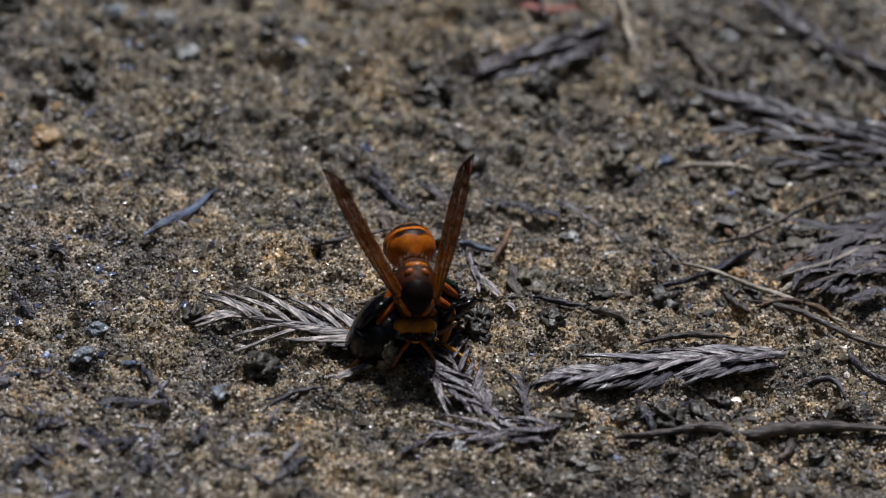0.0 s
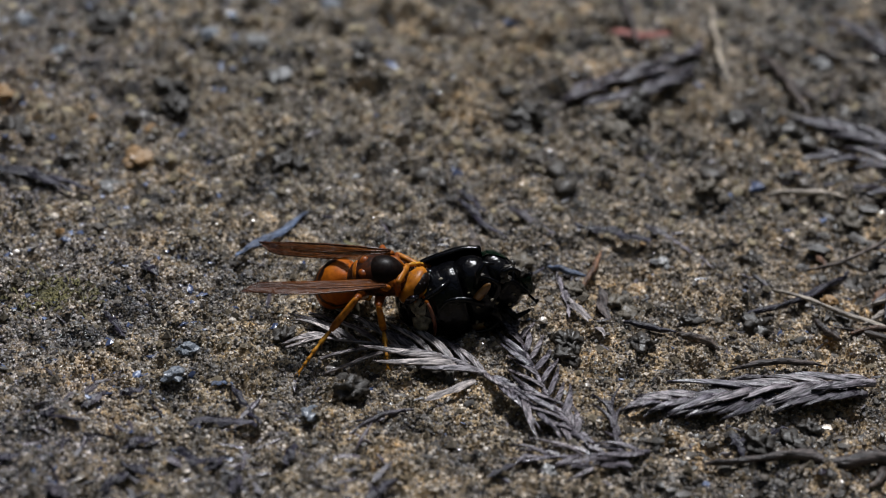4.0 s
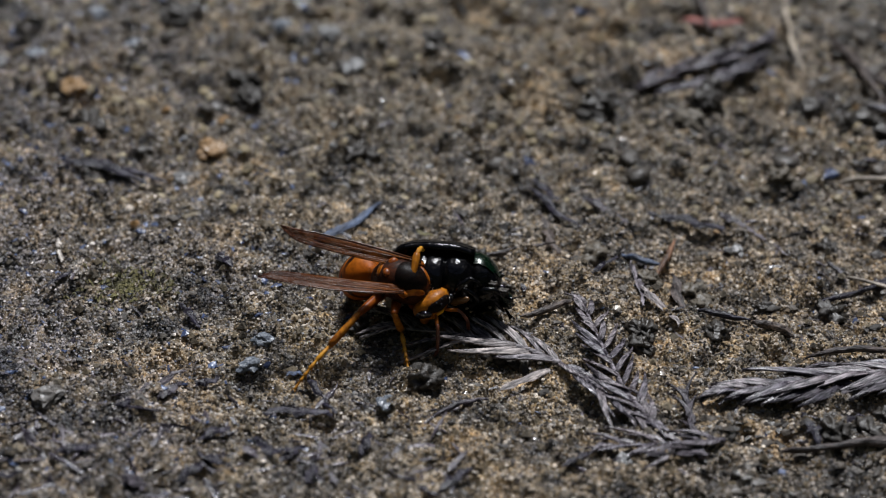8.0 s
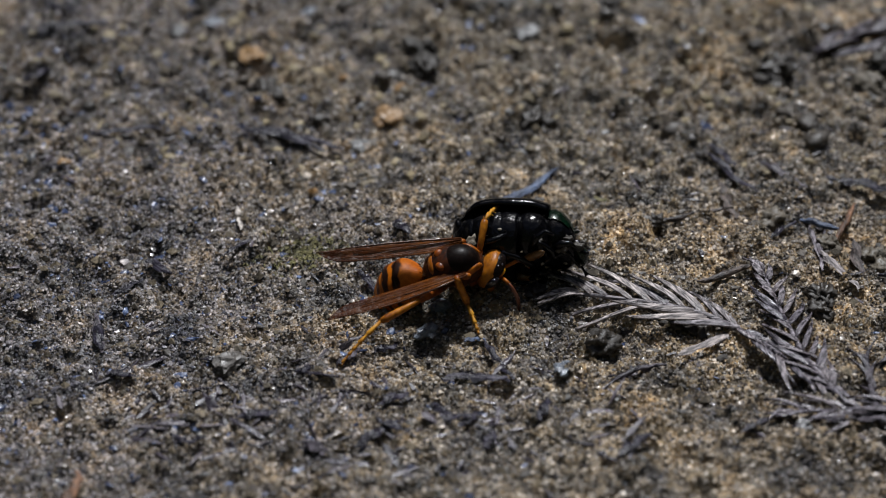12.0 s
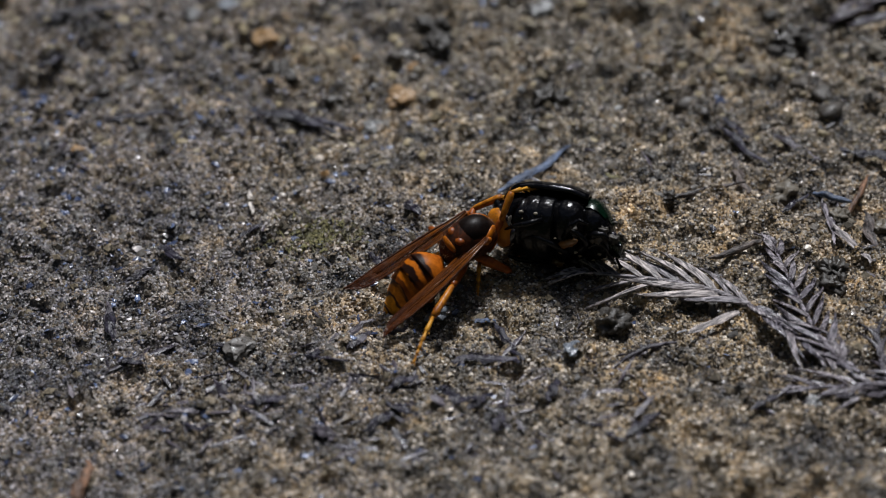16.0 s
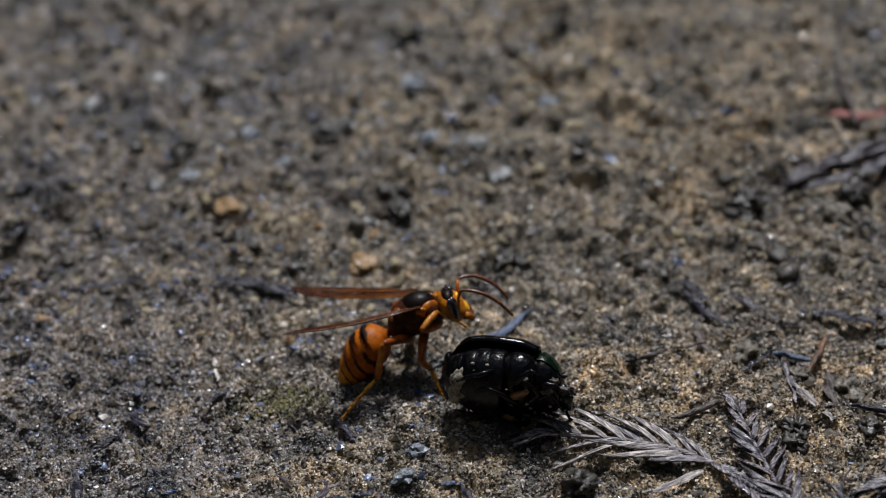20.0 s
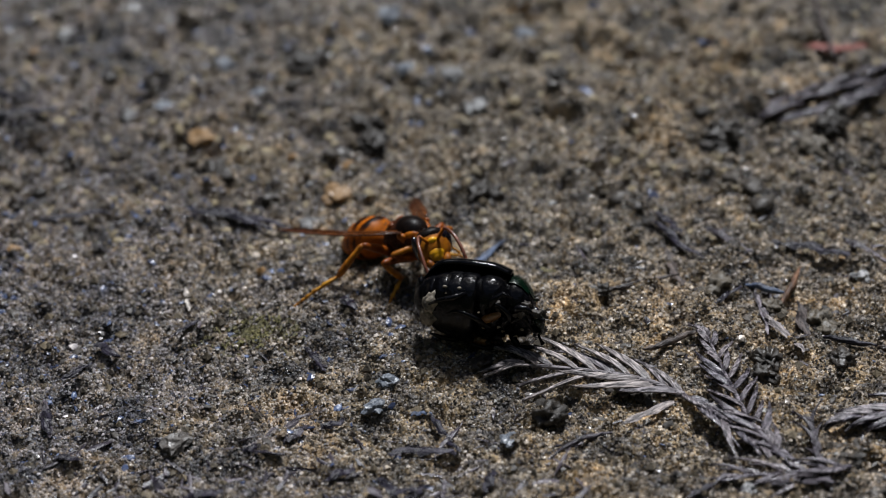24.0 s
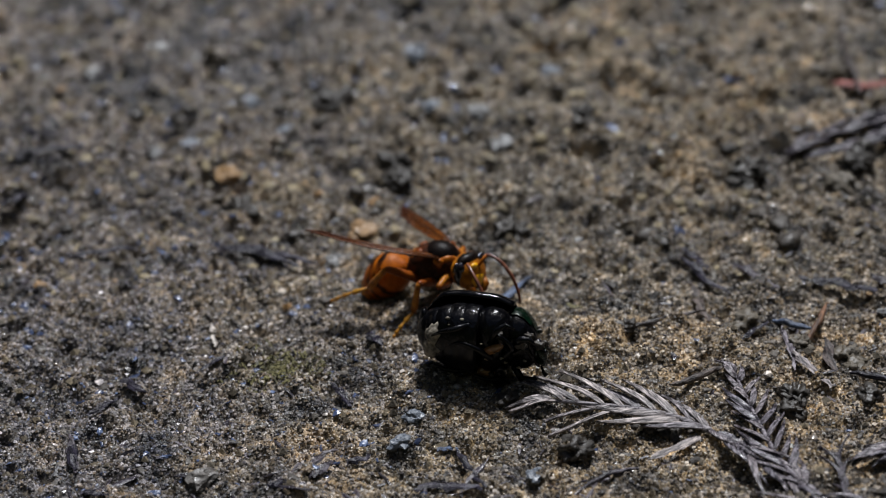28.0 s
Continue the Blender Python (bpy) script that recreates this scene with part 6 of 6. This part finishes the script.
stick("stalk", [(4.0, -2.0), (9.4, -3.7), (15.3, -1.8), (20.9, 0.6)], 0.42, BARK, "thin dark brown stalk on soil", "stalk", lift=0.2, flat=1)
stick("splinter", [(17.6, 16.9), (20.7, 11.7), (24.4, 6.7)], 0.75, CHAR, "blackened splinter of damp decayed wood", "splinter", lift=0.2, flat=0.55)
stick("splinter", [(26.0, 13.4), (28.9, 10.3), (32.3, 7.0)], 1.0, DARKLEAF, "flat dark grey splinter on soil", "splinter", lift=0.2, flat=0.45)
stick("bark_strip", [(37.2, 9.5), (41.2, 8.5), (45.6, 7.1), (48.7, 5.1)], 1.1, CHAR, "ragged black strip of wet bark", "bark strip", lift=0.4, flat=0.5)
stick("twig", [(31.4, -1.9), (34.4, -3.5), (37.7, -4.3)], 0.5, SLATE, "bluish-grey dry twig on soil", "twig", lift=0.3, flat=1)
stick("twig", [(36.5, -8.6), (38.3, -2.7), (40.5, 3.3)], 0.45, RUST, "thin rust-brown twig on soil", "twig", lift=0.3, flat=1)
stick("needle", [(32.8, -5.2), (33.4, -10.4), (34.1, -15.3)], 0.7, MIDLEAF, "loose grey conifer needle on soil", "needle", lift=0.3, flat=0.45)
stick("needle", [(34.3, -12.3), (36.2, -16.5), (38.7, -20.6)], 0.75, GREYLEAF, "loose grey conifer needle on soil", "needle", lift=0.3, flat=0.45)
stick("dead_leaf", [(39.4, -7.1), (39.9, -12.0), (40.4, -17.1)], 1.0, BARK, "narrow grey-brown dead leaf on soil", "leaf", lift=0.2, flat=0.35)
stick("splinter", [(24.8, -9.9), (27.3, -7.6), (30.0, -4.8)], 0.6, CHAR, "blackened splinter of damp decayed wood", "splinter", lift=0.2, flat=0.55)
stick("twig", [(0.6, -45.0), (3.9, -41.9), (6.4, -40.5), (9.4, -39.7)], 0.42, DARKLEAF, "dark damp twig fragment on soil", "twig", lift=0.2, flat=1)
stick("splinter", [(-17.6, -36.1), (-15.3, -40.4), (-13.3, -43.7)], 0.8, CHAR, "blackened splinter of damp decayed wood", "splinter", lift=0.2, flat=0.55)
stick("splinter", [(-41.7, -39.0), (-39.0, -37.1), (-36.4, -34.3)], 0.8, DARKLEAF, "dark grey splinter of wet wood", "splinter", lift=0.2, flat=0.5)
stick("splinter", [(-77.4, -29.9), (-76.0, -34.1), (-74.7, -38.3)], 0.7, DARKLEAF, "dark grey splinter of wet wood", "splinter", lift=0.2, flat=0.5)
stick("splinter", [(-59.0, -14.4), (-57.0, -12.0), (-54.4, -9.9)], 0.5, CHAR, "thin blackened splinter on soil", "splinter", lift=0.2, flat=0.55)
stick("splinter", [(-38.1, -17.0), (-36.4, -19.4), (-34.8, -22.4)], 0.7, CHAR, "blackened splinter of damp decayed wood", "splinter", lift=0.2, flat=0.55)
stick("splinter", [(-59.3, 21.5), (-53.6, 20.7), (-48.6, 18.5), (-44.4, 16.4)], 0.95, CHAR, "long curved blackened splinter on soil", "splinter", lift=0.4, flat=0.6)
stick("splinter", [(-85.4, 19.1), (-80.6, 20.4), (-75.8, 21.9)], 0.9, CHAR, "blackened splinter of damp decayed wood", "splinter", lift=0.4, flat=0.6)
stick("splinter", [(-75.0, -24.4), (-73.4, -22.7), (-71.6, -20.6)], 0.6, CHAR, "blackened splinter of damp decayed wood", "splinter", lift=0.2, flat=0.55)
stick("splinter", [(-38.8, -41.0), (-37.7, -39.2), (-36.5, -37.6)], 1.0, DARKLEAF, "dark grey splinter of wet wood", "splinter", lift=0.2, flat=0.4)
stick("twig", [(50.5, -19.4), (53.4, -20.4), (56.5, -22.3)], 0.75, BARK, "grey-brown dry twig lying on soil", "twig", lift=0.3, flat=1)
stick("twig", [(42.3, -17.1), (46.2, -18.4), (50.3, -19.7)], 0.45, CHAR, "thin black twig on soil", "twig", lift=0.3, flat=1)
stick("stalk", [(57.9, -27.6), (65.3, -26.9), (72.8, -26.4)], 0.45, BARK, "thin straight grey stalk above a sprig", "stalk", lift=1.6, flat=1)
stick("splinter", [(56.1, -46.7), (59.6, -45.2), (64.0, -43.0)], 0.9, CHAR, "blackened splinter of damp decayed wood", "splinter", lift=0.3, flat=0.55)
stick("splinter", [(55.7, -42.7), (56.3, -46.0), (57.4, -49.8)], 0.8, CHAR, "blackened splinter of damp decayed wood", "splinter", lift=0.3, flat=0.55)
stick("splinter", [(32.5, -53.4), (36.3, -52.4), (40.3, -52.7)], 0.9, DARKLEAF, "dark grey splinter of wet wood", "splinter", lift=0.2, flat=0.5)
stick("splinter", [(-34.8, -59.4), (-32.3, -56.9), (-29.7, -54.0)], 0.9, CHAR, "dark grey splinter of wet wood", "splinter", lift=0.2, flat=0.5)
stick("splinter", [(-51.9, -56.2), (-49.7, -55.1), (-46.9, -54.5)], 1.0, CHAR, "dark grey splinter of wet wood", "splinter", lift=0.2, flat=0.5)
stick("splinter", [(-32.1, -54.3), (-30.0, -55.8), (-27.5, -56.7)], 0.8, CHAR, "dark grey splinter of wet wood", "splinter", lift=0.2, flat=0.5)
stick("splinter", [(-20.3, -35.4), (-19.0, -34.6), (-17.6, -35.1)], 0.6, SLATE, "bluish-grey weathered splinter on damp soil", "splinter", lift=0.2, flat=0.5)
stick("wood_stump", [(-73.8, -75.6), (-73.6, -72.1), (-73.3, -67.6)], 1.1, RUST, "pinkish-brown broken stick end on soil", "twig", lift=0.2, flat=0.7)
stick("splinter", [(-60.7, -59.3), (-58.9, -60.5), (-56.7, -59.2)], 0.6, CHAR, "dark grey splinter of wet wood", "splinter", lift=0.2, flat=0.5)
stick("splinter", [(20.2, -54.9), (22.8, -52.6), (25.6, -51.0)], 0.6, CHAR, "dark grey splinter of wet wood", "splinter", lift=0.2, flat=0.5)
stone("humus_clod", 0.1, -35.1, 2.2, HUMUS, "dark crumbly clod of humus", squash=0.65)
stone("humus_clod", -12.1, 25.0, 2.4, HUMUS, "dark crumbly clod of humus", squash=0.65)
stone("humus_clod", -9.8, 25.6, 2.0, HUMUS, "dark crumbly clod of humus", squash=0.65)
stone("humus_clod", 8.5, -4.0, 1.4, HUMUS, "dark crumbly clod of humus", squash=0.65)
stone("humus_clod", 32.6, -25.2, 1.8, HUMUS, "dark crumbly clod of humus", squash=0.65)
stone("humus_clod", -57.9, 32.6, 2.6, HUMUS, "dark crumbly clod of humus", squash=0.65)
stone("humus_clod", -45.0, 71.7, 3.0, HUMUS, "dark crumbly clod of humus", squash=0.65)
stone("humus_clod", 11.8, -28.4, 2.2, HUMUS, "dark crumbly clod of humus", squash=0.65)
stone("humus_clod", 14.8, -30.8, 1.6, HUMUS, "dark crumbly clod of humus", squash=0.65)
stone("humus_clod", 44.4, -23.7, 1.7, HUMUS, "dark crumbly clod of humus", squash=0.65)
stone("humus_clod", 59.4, -46.5, 2.2, HUMUS, "dark crumbly clod of humus", squash=0.65)
stone("humus_clod", 64.6, -45.0, 2.0, HUMUS, "dark crumbly clod of humus", squash=0.65)
stone("humus_clod", 68.3, -42.2, 1.6, HUMUS, "dark crumbly clod of humus", squash=0.65)
stone("humus_clod", 49.9, 47.4, 2.4, HUMUS, "dark crumbly clod of humus", squash=0.65)
stone("humus_clod", 75.4, 35.8, 3.2, HUMUS, "dark crumbly clod of humus", squash=0.65)
stone("humus_clod", 66.6, 44.6, 2.4, HUMUS, "dark crumbly clod of humus", squash=0.65)
stone("humus_clod", 65.6, 3.6, 2.0, HUMUS, "dark crumbly clod of humus", squash=0.65)
stone("pebble", -26.3, -31.9, 1.6, BLUEGREY, "translucent blue-grey stone chip in damp soil", squash=0.5)
stone("pebble", -55.2, -41.6, 2.0, DULL, "grey rounded pebble in damp soil", squash=0.5)
stone("pebble", -5.8, -42.4, 1.3, BLUEGREY, "translucent blue-grey stone chip in damp soil", squash=0.5)
stone("pebble", -24.5, -26.2, 1.5, BLUEGREY, "translucent blue-grey stone chip in damp soil", squash=0.5)
stone("pebble", 28.6, -53.6, 1.1, QSTONE, "pale translucent quartz pebble in soil", squash=0.5)


def moss(cx, cy, spread, number):
    """A thin patch of short green threads."""
    rng = random.Random(5)
    verts, faces = [], []
    for _ in range(number):
        x, y = rng.gauss(cx, spread * 1.6), rng.gauss(cy, spread)
        z = ground_z(x, y)
        a, l = rng.uniform(0, 6.28), rng.uniform(0.8, 2.4)
        dx, dy = math.cos(a), math.sin(a)
        i = len(verts)
        w = 0.1
        verts += [(x - dy * w, y + dx * w, z), (x + dy * w, y - dx * w, z), (x + dx * l * 0.5, y + dy * l * 0.5, z + 0.9 + w), (x + dx * l, y + dy * l, z + rng.uniform(0.2, 0.9))]
        faces += [(i, i + 1, i + 2), (i + 1, i + 3, i + 2), (i, i + 2, i + 3)]
    tagged(raw("moss", np.array(verts) * MM, faces, MOSS), "thin olive-green moss threads on soil", "moss", kind="stuff")


moss(-46.0, -13.0, 2.0, 150)


motions()
